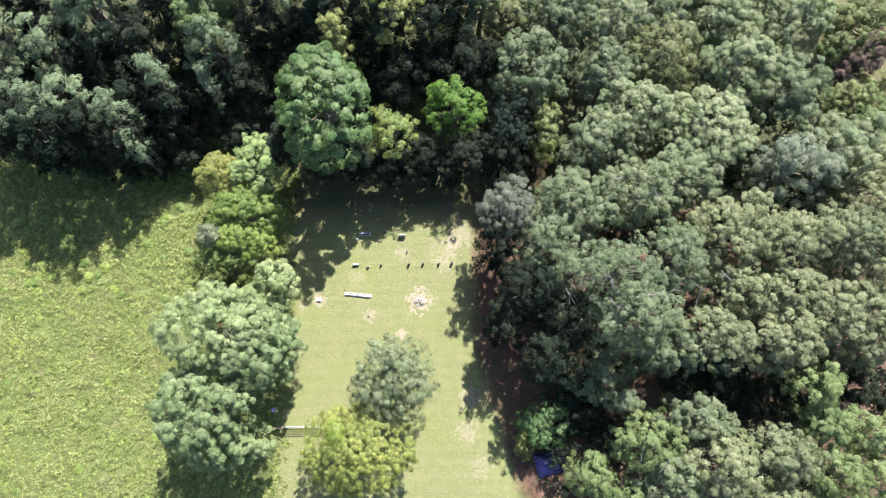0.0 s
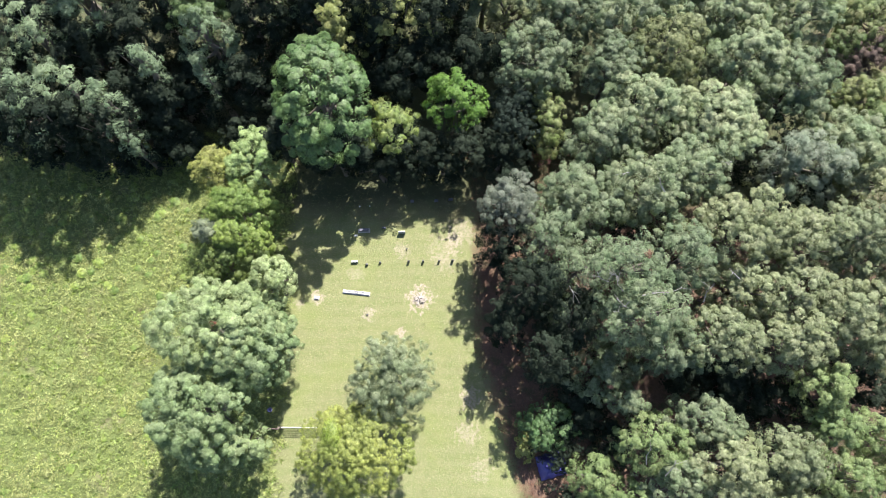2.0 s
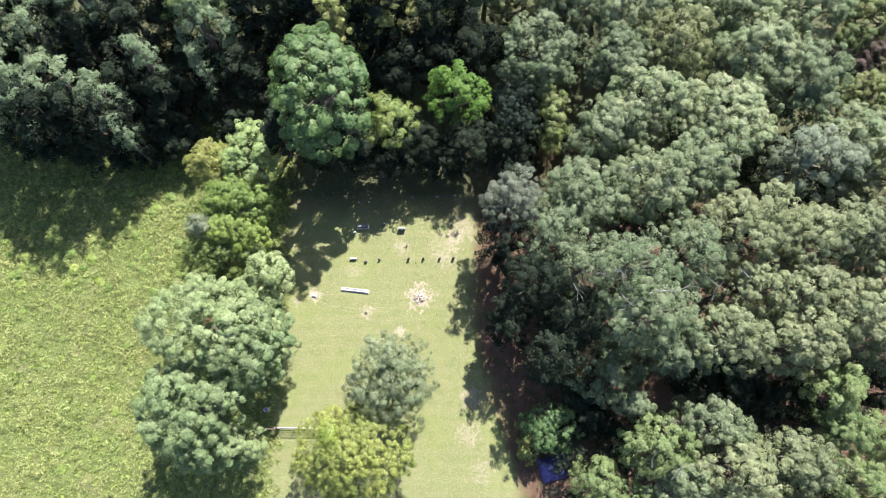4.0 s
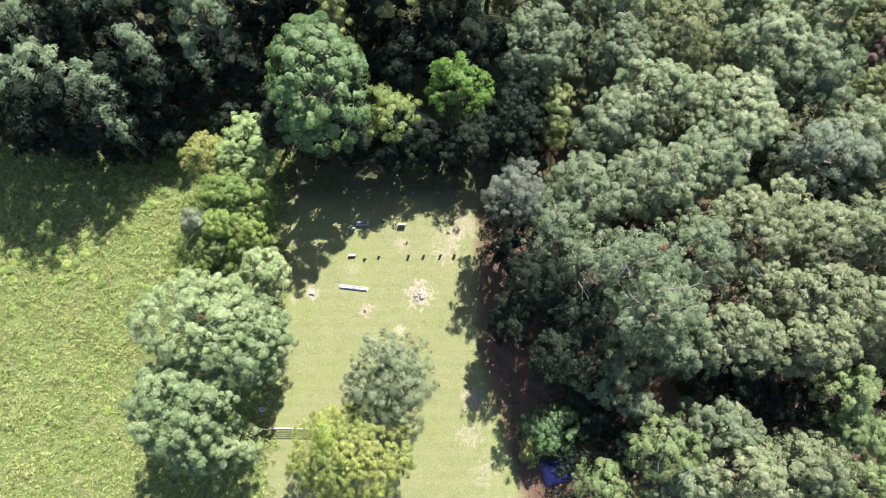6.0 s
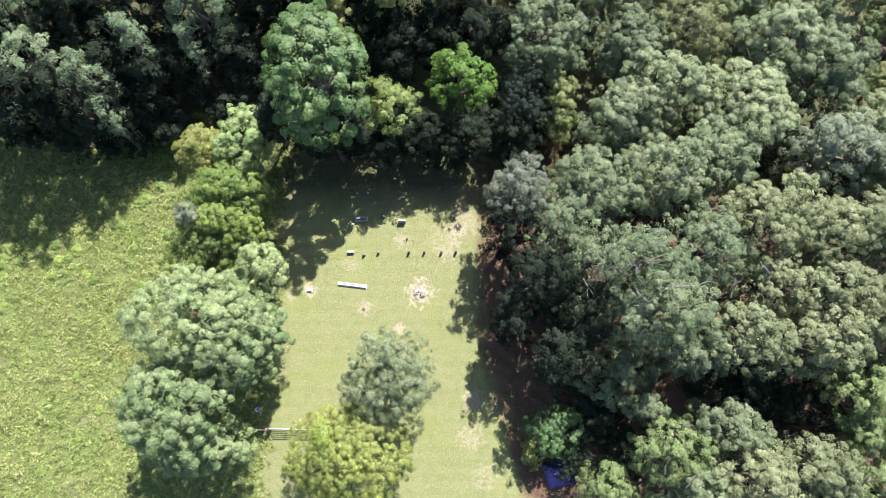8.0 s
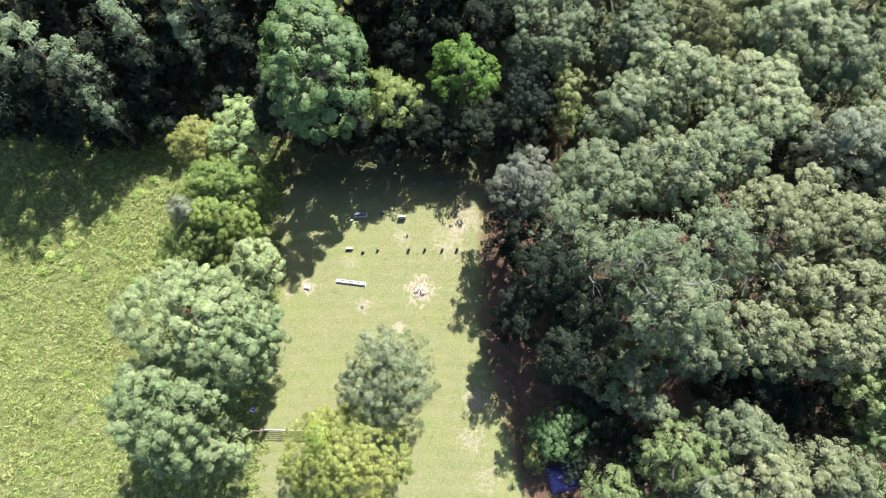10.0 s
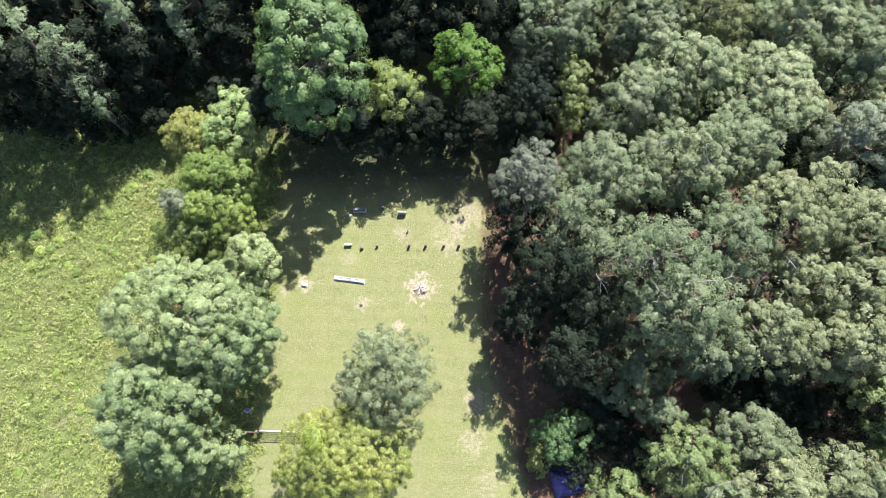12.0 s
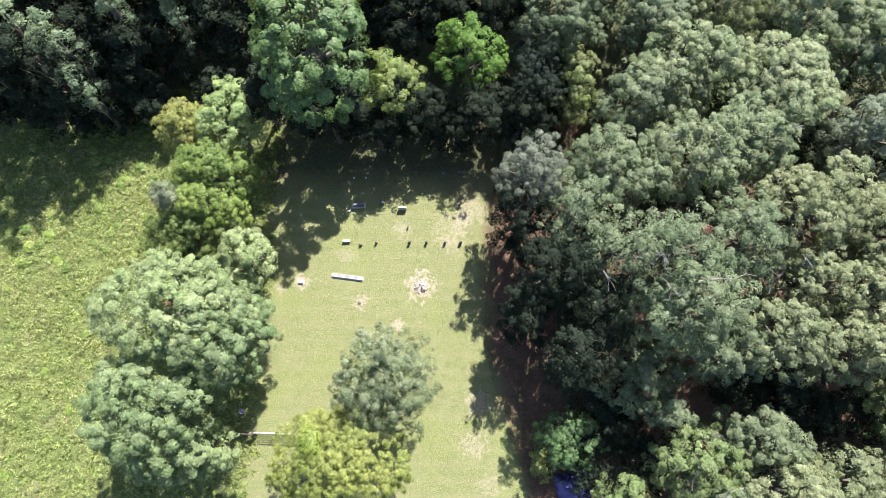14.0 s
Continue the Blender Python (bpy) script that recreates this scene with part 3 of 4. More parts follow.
NORTHWEST_WOOD = [
    ("silver", -26.1, 23.0, 14.6, 4.0, 1.4, 1.2),
    ("silver", -23.8, 22.5, 13.4, 3.0, 1.6, 1.1),
    ("silver", -23.4, 20.6, 9.8, 1.0, 1.4, 1.1),
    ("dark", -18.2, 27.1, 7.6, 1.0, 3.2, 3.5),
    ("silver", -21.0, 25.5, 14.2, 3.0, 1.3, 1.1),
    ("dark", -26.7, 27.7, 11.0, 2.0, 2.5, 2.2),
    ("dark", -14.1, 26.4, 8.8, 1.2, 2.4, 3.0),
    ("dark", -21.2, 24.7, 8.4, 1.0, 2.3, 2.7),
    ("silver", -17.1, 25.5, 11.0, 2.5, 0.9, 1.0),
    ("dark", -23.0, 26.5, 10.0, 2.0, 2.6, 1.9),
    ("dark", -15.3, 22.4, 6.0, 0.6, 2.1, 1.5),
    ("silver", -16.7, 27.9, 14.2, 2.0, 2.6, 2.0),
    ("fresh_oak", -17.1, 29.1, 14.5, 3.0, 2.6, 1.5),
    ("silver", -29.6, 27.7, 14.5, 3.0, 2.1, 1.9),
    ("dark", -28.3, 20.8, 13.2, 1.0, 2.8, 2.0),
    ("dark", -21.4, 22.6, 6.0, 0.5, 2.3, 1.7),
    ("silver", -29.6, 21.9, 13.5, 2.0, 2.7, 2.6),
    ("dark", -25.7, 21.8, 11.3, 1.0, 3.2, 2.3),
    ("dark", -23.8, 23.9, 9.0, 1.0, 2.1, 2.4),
]
OAK_EDGE = [
    ("silver_edge", 6.8, 14.4, 12.2, 1.0, 2.4, 2.6),
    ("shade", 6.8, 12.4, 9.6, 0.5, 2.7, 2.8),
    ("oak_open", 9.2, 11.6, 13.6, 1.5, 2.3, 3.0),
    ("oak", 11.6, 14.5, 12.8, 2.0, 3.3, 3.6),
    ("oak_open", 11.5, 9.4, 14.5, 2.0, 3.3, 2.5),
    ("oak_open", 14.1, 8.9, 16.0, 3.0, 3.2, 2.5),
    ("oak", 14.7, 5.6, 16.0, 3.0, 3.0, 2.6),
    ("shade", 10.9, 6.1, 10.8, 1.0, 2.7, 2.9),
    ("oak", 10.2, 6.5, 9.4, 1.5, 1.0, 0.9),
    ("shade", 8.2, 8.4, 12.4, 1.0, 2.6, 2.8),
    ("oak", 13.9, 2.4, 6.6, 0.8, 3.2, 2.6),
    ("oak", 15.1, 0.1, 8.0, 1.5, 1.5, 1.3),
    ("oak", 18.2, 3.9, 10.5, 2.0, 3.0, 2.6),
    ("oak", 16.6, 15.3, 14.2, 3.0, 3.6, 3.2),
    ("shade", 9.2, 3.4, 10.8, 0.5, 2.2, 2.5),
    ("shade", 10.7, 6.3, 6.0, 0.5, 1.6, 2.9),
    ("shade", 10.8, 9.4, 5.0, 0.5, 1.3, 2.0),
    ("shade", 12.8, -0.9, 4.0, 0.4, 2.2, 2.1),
    # added caster: carries the oaks' shade out over the lawn edge
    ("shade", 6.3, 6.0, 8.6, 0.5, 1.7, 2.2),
]
OAK_WOOD = [
    ("oak", 14.5, 20.0, 11.5, 3.0, 3.4, 3.2),
    ("oak_light", 17.2, 22.0, 12.7, 3.0, 4.2, 3.0),
    ("oak_light", 23.1, 20.8, 12.6, 3.0, 4.2, 3.9),
    ("gold_oak", 19.7, 27.4, 12.0, 3.0, 3.5, 3.5),
    ("oak", 15.5, 26.4, 11.0, 3.0, 3.1, 3.2),
    ("oak_light", 20.2, 16.8, 13.0, 3.0, 3.3, 2.8),
    ("oak_light", 26.3, 26.7, 11.5, 3.0, 4.0, 3.7),
    ("oak_light", 30.2, 24.6, 11.0, 3.0, 3.5, 3.7),
    ("bluish", 29.9, 17.9, 10.9, 3.0, 4.1, 3.0),
    ("oak", 18.4, 9.9, 14.0, 3.0, 2.9, 3.0),
    ("pale_gold", 23.2, 12.0, 13.9, 3.0, 4.1, 3.3),
    ("pale_gold", 28.5, 11.8, 12.0, 3.0, 3.7, 3.1),
]
OAK_FAR = [
    ("pale_gold", 23.2, 8.0, 11.5, 3.0, 3.2, 2.4),
    ("pale_gold", 27.1, 7.5, 12.0, 3.0, 3.6, 2.6),
    ("pale_gold", 21.1, 4.5, 12.0, 3.0, 3.5, 2.7),
    ("pale_gold", 26.4, 4.2, 11.6, 3.0, 3.7, 2.5),
    ("pale_gold", 31.2, 5.7, 11.5, 3.0, 3.2, 3.2),
    ("fresh_oak", 29.4, 0.9, 9.6, 2.0, 2.4, 2.3),
    ("pale_gold", 32.4, 11.8, 12.0, 3.0, 3.3, 3.4),
    ("olive", 40.8, 32.6, 6.0, 0.6, 2.2, 3.0),
    ("dead", 40.3, 29.9, 5.0, 0.5, 2.1, 1.8),
    ("olive", 38.5, 24.9, 6.5, 0.6, 2.1, 2.0),
    ("fresh_oak", 39.2, 22.5, 8.0, 1.0, 2.0, 2.4),
    ("oak_light", 33.8, 19.5, 10.5, 2.0, 3.1, 3.7),
    ("oak_light", 32.2, 31.7, 10.5, 2.0, 3.5, 3.4),
]
SOUTH_EAST = [
    ("rusty_bush", 10.3, 20.7, 3.6, 0.2, 1.1, 1.0),
    ("bush", 9.5, -1.8, 4.8, 0.3, 2.4, 2.3),
    ("yellow_bush", 8.1, -3.3, 2.6, 0.2, 1.1, 1.4),
    ("green", 16.9, -3.0, 8.5, 1.0, 2.9, 2.4),
    ("green", 12.7, -5.5, 6.0, 0.8, 2.0, 1.8),
    ("dull_oak", 20.4, -1.7, 9.2, 1.5, 3.2, 2.3),
    ("pale_gold", 21.5, -4.4, 11.3, 2.0, 3.4, 2.7),
    ("pale_gold", 25.9, -4.0, 10.4, 2.0, 2.9, 2.3),
    ("green", 29.8, -1.9, 8.8, 1.5, 2.0, 2.1),
    ("green", 30.2, -5.5, 8.8, 1.5, 2.4, 2.2),
    ("oak", 18.2, -5.8, 9.0, 1.5, 2.7, 2.2),
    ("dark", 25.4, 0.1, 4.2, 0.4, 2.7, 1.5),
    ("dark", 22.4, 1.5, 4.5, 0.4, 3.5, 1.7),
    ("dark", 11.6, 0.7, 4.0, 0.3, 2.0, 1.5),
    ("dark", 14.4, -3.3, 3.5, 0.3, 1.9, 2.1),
    ("green", 15.1, -7.0, 6.0, 1.0, 2.0, 1.7),
    ("pale_gold", 25.1, -7.5, 9.5, 1.5, 3.1, 2.1),
]
NORTH_FAR = [
    ("gold", -2.2, 30.0, 14.0, 2.0, 3.3, 2.1),
    ("dark", -13.5, 30.3, 12.0, 1.5, 2.9, 2.2),
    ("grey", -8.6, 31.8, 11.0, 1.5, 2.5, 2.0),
    ("dark", -5.9, 30.2, 10.0, 1.0, 2.5, 2.2),
    ("dull", 1.2, 30.7, 10.0, 1.0, 2.0, 2.0),
    ("dark", 1.2, 28.4, 8.0, 0.8, 3.0, 2.6),
    ("oak", 11.9, 31.3, 11.5, 2.0, 3.9, 2.8),
    ("gold_oak", 7.3, 31.9, 11.5, 2.0, 2.9, 2.2),
    ("oak", 16.1, 31.0, 11.5, 2.0, 3.4, 2.8),
    ("dark", -22.8, 29.7, 11.0, 2.0, 2.9, 2.7),
    ("silver", -26.4, 30.4, 13.5, 3.0, 3.2, 2.4),
    ("dark", -30.6, 29.7, 11.0, 2.0, 3.4, 2.7),
    ("dark", -22.1, 25.4, 8.0, 1.0, 2.7, 2.7),
    ("dark", -29.6, 22.8, 6.0, 0.6, 3.5, 2.2),
]
# Crowns of 17 m and more are unseen ones, added to shade the wood
NORTH_BACK = [
    ("silver", -37.0, 35.4, 20.0, 7.0, 4.2, 3.2),
    ("dark", -30.3, 35.8, 21.0, 7.0, 4.4, 3.3),
    ("oak", -23.4, 35.9, 21.0, 7.0, 4.4, 3.3),
    ("dark", -16.6, 35.8, 20.5, 7.0, 4.4, 3.3),
    ("oak", -10.0, 35.9, 21.0, 7.0, 4.4, 3.3),
    ("dark", -3.2, 35.9, 20.0, 7.0, 4.4, 3.3),
    ("oak", 3.2, 35.8, 17.0, 5.0, 4.3, 3.3),
    ("oak", 9.3, 35.7, 11.0, 3.0, 4.5, 3.5),
    ("oak", 16.3, 36.2, 10.0, 3.0, 4.6, 3.5),
    ("oak_light", 23.0, 35.6, 10.0, 3.0, 4.6, 3.5),
    ("oak_light", 28.2, 34.5, 10.0, 3.0, 3.6, 3.5),
    ("silver", -34.3, 26.2, 13.0, 3.0, 3.6, 3.6),
    ("dark", -36.1, 22.4, 8.0, 1.0, 3.4, 2.6),
]
NORTH_ROW = [
    ("dark", -33.0, 23.6, 15.0, 2.0, 2.8, 2.6),
    ("dark", -31.0, 21.8, 13.0, 1.0, 2.4, 2.2),
    ("silver", -36.5, 31.5, 13.0, 2.0, 3.6, 2.8),
    ("dark", -32.6, 33.0, 11.5, 1.5, 3.4, 3.0),
    ("silver", -26.6, 33.4, 12.5, 2.0, 3.6, 2.8),
    ("dark", -22.4, 33.0, 12.0, 1.5, 3.4, 3.0),
    ("fresh_oak", -17.8, 32.8, 12.5, 2.0, 3.0, 2.4),
    ("silver", -13.2, 33.6, 12.0, 2.0, 3.4, 2.8),
    ("dark", -9.4, 34.4, 11.0, 1.5, 3.6, 3.0),
    ("gold", -3.4, 33.6, 11.5, 2.0, 3.0, 2.6),
    ("dark", 1.4, 34.0, 11.0, 1.5, 3.4, 3.0),
    ("oak", 5.4, 34.2, 11.0, 2.0, 3.2, 3.0),
    ("oak", 12.6, 33.4, 10.5, 2.0, 3.4, 2.8),
    ("oak", 19.6, 32.2, 10.5, 2.0, 3.6, 3.0),
    ("oak_light", 25.6, 31.2, 10.5, 2.0, 3.6, 3.0),
    ("oak", 37.0, 20.6, 9.0, 1.5, 2.6, 2.6),
]
NORTH_EAST = [
    ("olive", 38.5, 34.1, 5.5, 0.4, 2.0, 1.8),
    ("olive", 37.9, 31.1, 5.0, 0.4, 1.6, 1.6),
    ("olive", 41.5, 34.7, 6.0, 0.4, 2.2, 1.8),
    ("dead", 41.3, 31.1, 5.5, 0.4, 2.0, 1.8),
    ("olive", 41.4, 26.9, 5.5, 0.4, 1.9, 1.7),
    ("green", 35.6, 34.1, 7.0, 1.0, 1.6, 1.8),
    ("olive", 37.4, 25.7, 6.0, 0.4, 1.8, 1.9),
    ("dead", 38.6, 29.1, 3.5, 0.3, 1.3, 1.1),
]
EAST_FAR = [
    ("pale_gold", 36.0, 16.4, 11.0, 2.0, 3.3, 3.4),
    ("pale_gold", 36.0, 11.8, 11.5, 2.0, 3.2, 3.3),
    ("pale_gold", 33.6, 9.2, 11.5, 2.0, 3.1, 3.2),
    ("pale_gold", 34.9, 5.8, 11.0, 2.0, 3.1, 3.1),
    ("pale_gold", 33.1, 3.8, 10.5, 2.0, 2.7, 2.2),
    ("dark", 36.3, 0.5, 5.0, 0.5, 2.9, 2.3),
    ("green", 33.3, -2.8, 8.5, 1.0, 2.4, 2.1),
    ("green", 33.2, -6.3, 8.8, 1.0, 2.6, 2.2),
    ("dark", 26.3, 0.2, 5.0, 0.5, 3.8, 1.8),
    ("dark", 23.7, 2.0, 5.5, 0.5, 2.8, 1.8),
]
seed = 11
planted, first_of = {}, {}
ZONES = (FIELD_EDGE, LAWN_TREES, NORTH_WOOD, NORTH_LOW, NORTHWEST_WOOD, OAK_EDGE, OAK_WOOD, OAK_FAR, SOUTH_EAST, NORTH_FAR, NORTH_BACK, NORTH_ROW, NORTH_EAST, EAST_FAR)
FORMS = [crown_form(*row) for zone in ZONES for row in zone if row[0] not in ("dead", "grey")]
for zone in ZONES:
    for row in zone:
        planted[seed] = plant_tree(*row, seed, FORMS)
        first_of.setdefault(row[0], planted[seed])
        seed += 1


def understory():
    """Low shrubs on the woodland floor, their leaves painted as dark as the shade."""
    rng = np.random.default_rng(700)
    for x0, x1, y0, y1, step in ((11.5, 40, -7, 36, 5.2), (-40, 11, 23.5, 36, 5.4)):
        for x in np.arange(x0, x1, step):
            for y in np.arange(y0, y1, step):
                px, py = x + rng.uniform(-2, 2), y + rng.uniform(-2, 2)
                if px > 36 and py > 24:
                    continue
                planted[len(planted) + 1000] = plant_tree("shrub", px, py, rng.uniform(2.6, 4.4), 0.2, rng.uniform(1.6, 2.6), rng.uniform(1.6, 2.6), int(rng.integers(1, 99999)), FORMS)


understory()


def leafy_part(name, tree, place, radius, count, length, width, leaf, label, seed):
    """A differently coloured spray of leaves that grows on a tree."""
    rng = np.random.default_rng(seed)
    local = np.array(place) - np.array(tree.matrix_world.translation)
    d = unit(rng.normal(size=(count, 3)))
    pos = local + d * radius * rng.uniform(0.3, 1.0, count)[:, None]
    v, f = leaf_cards(rng, pos, d + np.array([0, 0, 0.6]), length, width)
    tagged(part(name, mesh_from(name, v, f, 4, LEAF[leaf]), None, tree, label), kind="stuff")


leafy_part("dead_spray", first_of["pale"], (-13.7, 5.3, 11.7), np.array([0.25, 0.35, 0.2]), 22, 0.16, 0.08, "red", "dead red-brown leaves", 901)
leafy_part("vine", first_of["cedar_gold"], (-6.3, -2.0, 7.9), np.array([0.7, 1.3, 0.6]), 2000, 0.13, 0.08, "vine", "bright yellow-green vine", 902)


def dead_branch(x, y, z, length, seed):
    """A bare grey bough that sticks out of the nearest crown."""
    rng = np.random.default_rng(seed)
    tree = min((t for t in planted.values() if "oak" in t.name or "elm" in t.name), key=lambda t: (t.location.x - x) ** 2 + (t.location.y - y) ** 2)
    end = np.array([x, y, z - 0.3]) - np.array(tree.location)
    q = rng.uniform(0, 6.28)
    way = np.array([math.cos(q), math.sin(q), 0.35])
    root = end - way * length - np.array([0, 0, 0.9])
    mid = (root + end) / 2 + rng.normal(size=3) * 0.12
    bough = part("dead_branch", tube([tuple(root), tuple(mid), tuple(end)], [0.045, 0.03, 0.012], 5), DEAD_WOOD, tree, "bare grey branch")
    for k in range(4):
        a = mid + (end - mid) * rng.uniform(0, 0.8)
        b = a + (way + rng.normal(size=3) * 0.7) * length * 0.4
        part("twig", tube([tuple(a), tuple((a + b) / 2 + rng.normal(size=3) * 0.05), tuple(b)], [0.018, 0.012, 0.006], 4), DEAD_WOOD, bough)


for k, (x, y, z) in enumerate(((12.78, 8.05, 14.2), (10.52, 6.84, 11.5), (17.0, -3.95, 9.4), (15.7, -3.2, 8.4), (20.8, 8.2, 12.4), (19.5, 7.6, 12.6), (11.3, 8.1, 14.2), (16.0, 14.5, 14.0), (13.9, 15.2, 13.0), (21.5, 16.0, 12.5))):
    dead_branch(x, y, z, 1.1, 950 + k)


def bare_limb(a, b, radius, seed):
    """A long leafless limb with twigs, lying across the top of the nearest oak."""
    rng = np.random.default_rng(seed)
    tree = min((t for t in planted.values() if "oak" in t.name), key=lambda t: (t.location.x - (a[0] + b[0]) / 2) ** 2 + (t.location.y - (a[1] + b[1]) / 2) ** 2)
    a, b = np.array(a) - np.array(tree.location), np.array(b) - np.array(tree.location)
    along = [a + (b - a) * k / 5 + rng.normal(size=3) * 0.10 - np.array([0, 0, 0.3]) for k in range(6)]
    limb = part("dead_branch", tube([tuple(p) for p in along], [radius * (1 - 0.15 * k) for k in range(6)], 6), DEAD_WOOD, tree, "bare grey branch")
    for k in range(5):
        p = along[1 + k % 4]
        q = p + unit(rng.normal(size=3) * np.array([1, 1, 0.4]) + (b - a) * 0.4) * rng.uniform(0.4, 0.8)
        part("twig", tube([tuple(p), tuple((p + q) / 2 + rng.normal(size=3) * 0.03), tuple(q)], [0.02, 0.014, 0.007], 4), DEAD_WOOD, limb)


bare_limb((13.78, 6.46, 14.85), (17.26, 7.02, 14.05), 0.035, 971)
bare_limb((12.19, 8.10, 13.90), (12.91, 7.71, 13.70), 0.028, 972)
bare_limb((12.37, 6.06, 15.30), (12.38, 5.36, 15.20), 0.025, 973)
for k, (x, y, z, r) in enumerate(((14.41, 9.07, 14.70, 0.35), (14.12, 4.95, 12.80, 0.35), (13.77, 1.07, 6.00, 0.25))):
    tree = min((t for t in planted.values() if "oak" in t.name), key=lambda t: (t.location.x - x) ** 2 + (t.location.y - y) ** 2)
    leafy_part("dead_spray", tree, (x, y, z), np.array([r, r, 0.3]), int(500 * r), 0.13, 0.06, "litter", "dead brown leaves", 980 + k)

# ---- grass, weeds and litter ----
def tufts(name, places, leaf, height, width, blades, label, seed):
    """Upright blades in small tufts, one mesh."""
    rng = np.random.default_rng(seed)
    k = len(places)
    base = np.repeat(places, blades, 0)
    scale = np.repeat(rng.uniform(0.55, 1.45, k), blades)[:, None]
    lean = unit(rng.normal(size=(k * blades, 3)) * np.array([1, 1, 0.0]) + 1e-6)
    axis = unit(lean * rng.uniform(0.5, 2.4, (k * blades, 1)) + np.array([0, 0, 0.8]))
    side = unit(np.cross(axis, rng.normal(size=(k * blades, 3))))
    h = height * scale * rng.uniform(0.6, 1.2, (k * blades, 1))
    w = width * scale
    v = np.empty((k * blades, 3, 3))
    root = base + lean * height * 0.35 * rng.random((k * blades, 1)) * scale
    v[:, 0], v[:, 1], v[:, 2] = root - side * w * 0.5, root + side * w * 0.5, root + axis * h
    me = mesh_from(name, v.reshape(-1, 3), np.arange(k * blades * 3), 3, LEAF[leaf])
    return tagged(new(name, me), label, "grass", kind="stuff")


def scatter(count, x0, x1, y0, y1, rng, keep=None):
    p = np.stack([rng.uniform(x0, x1, count), rng.uniform(y0, y1, count)], 1)
    if keep is not None:
        p = p[keep(p[:, 0], p[:, 1])]
    return np.array([(x, y, rise(x, y)) for x, y in p])


rng = np.random.default_rng(77)


def clumped(x, y):
    """True where the field grass stands thicker."""
    lumps = np.array([noise.noise((p * 2.6, q * 2.6, 7.0)) + 0.5 * noise.noise((p * 0.4, q * 0.4, 2.0)) for p, q in zip(x, y)])
    return (x < -11.6 + 0.4 * np.sin(y * 1.7)) & (lumps + rng.normal(size=len(x)) * 0.2 > -0.42)


field = scatter(34000, -43, -10.6, -14, 24, rng, clumped)
field[:, 2] += rng.uniform(0.03, 0.16, len(field))
facing = rng.normal(size=field.shape) * 0.35 + np.array([0, 0, 0.9])
# leafy cushions about half a pace wide
cushion = scatter(19000, -43, -10.6, -14, 24, rng, clumped)
wide = np.repeat(rng.uniform(0.12, 0.36, len(cushion)), 13)[:, None]
dome = unit(rng.normal(size=(len(cushion) * 13, 3)) * np.array([1, 1, 0.7]) + np.array([0, 0, 0.5]))
dome[:, 2] = np.abs(dome[:, 2])
mound = np.array([max(0.0, noise.noise((p * 1.1, q * 1.1, 5.0)) + 0.6 * noise.noise((p * 2.7, q * 2.7, 9.0))) for p, q, _ in cushion])
cushion[:, 2] += 0.55 * mound
field = np.concatenate([field, np.repeat(cushion, 13, 0) + dome * wide * np.array([1, 1, 0.75])])
facing = np.concatenate([facing, dome * 0.55 + rng.normal(size=dome.shape) * 0.18 + np.array([0, 0, 0.55])])
v, f = leaf_points(rng, field, facing, 0.115, 0.072)
tagged(new("field_grass", mesh_from("field_grass", v, f, 3, LEAF["field_grass"])), "rough yellow-green grass of the unmown field", "grass", kind="stuff")
bents = scatter(3500, -43, -10.6, -14, 24, rng, clumped)
tufts("field_bents", bents, "field_grass", 0.15, 0.055, 4, "upright yellow-green grass stems of the unmown field", 78)
herbs = scatter(3600, -43, -11.4, -14, 24, rng)
tufts("field_herbs", herbs, "weed", 0.26, 0.11, 9, "green broad-leaved herbs in the unmown field", 79)
lawn = scatter(26000, -11.6, 5.0, -14, 20, rng)
tufts("lawn_grass", lawn, "lawn_grass", 0.06, 0.030, 3, "short dry tufts of the mown lawn", 80)


def litter_leaves():
    rng = np.random.default_rng(81)
    p = scatter(26000, 3.2, 14, -8, 24, rng, lambda x, y: (x > 4.2 + 0.3 * np.maximum(0, 4 - y)) | (y > 20))
    p[:, 2] += 0.03
    v, f = leaf_cards(rng, p, rng.normal(size=p.shape) * 0.35 + np.array([0, 0, 1]), 0.10, 0.06)
    tagged(new("leaf_litter", mesh_from("leaf_litter", v, f, 4, LEAF["litter"])), "fallen red-brown leaves under the oaks", "leaves", kind="stuff")


litter_leaves()


def build_weed():
    """One bushy weed; the rest are copies."""
    rng = np.random.default_rng(82)
    weed = thing("weed", pose(-20, 6, rise(-20, 6)), "bushy pale green weed standing in the rough field", "weed", "weeds in the field")
    d = unit(rng.normal(size=(150, 3)) + np.array([0, 0, 0.6]))
    pos = d * rng.uniform(0.15, 0.42, (150, 1)) * np.array([1, 1, 0.5]) + np.array([0, 0, 0.16])
    v, f = leaf_cards(rng, pos, d * 0.4 + np.array([0, 0, 1.2]), 0.17, 0.10)
    part("leaves", mesh_from("leaves", v, f, 4, LEAF["weed"]), None, weed)
    for k in range(4):
        q = k * 1.7
        part("stem", tube([(0, 0, -0.05), (0.08 * math.cos(q), 0.08 * math.sin(q), 0.2), (0.2 * math.cos(q), 0.2 * math.sin(q), 0.42)], [0.012, 0.01, 0.006], 5), LEAF["weed"], weed)
    return weed


first_weed = build_weed()
for k in range(70):
    x, y, s = rng.uniform(-36, -13.5), rng.uniform(-7, 17), rng.uniform(0.35, 1.1)
    if x > -20 and -6 < y < 20 and x > -18.6:
        continue
    copy_thing(first_weed, pose(x, y, rise(x, y), 0, 0, rng.uniform(0, 360)) @ Matrix.Diagonal((s, s, s * 0.7, 1)))

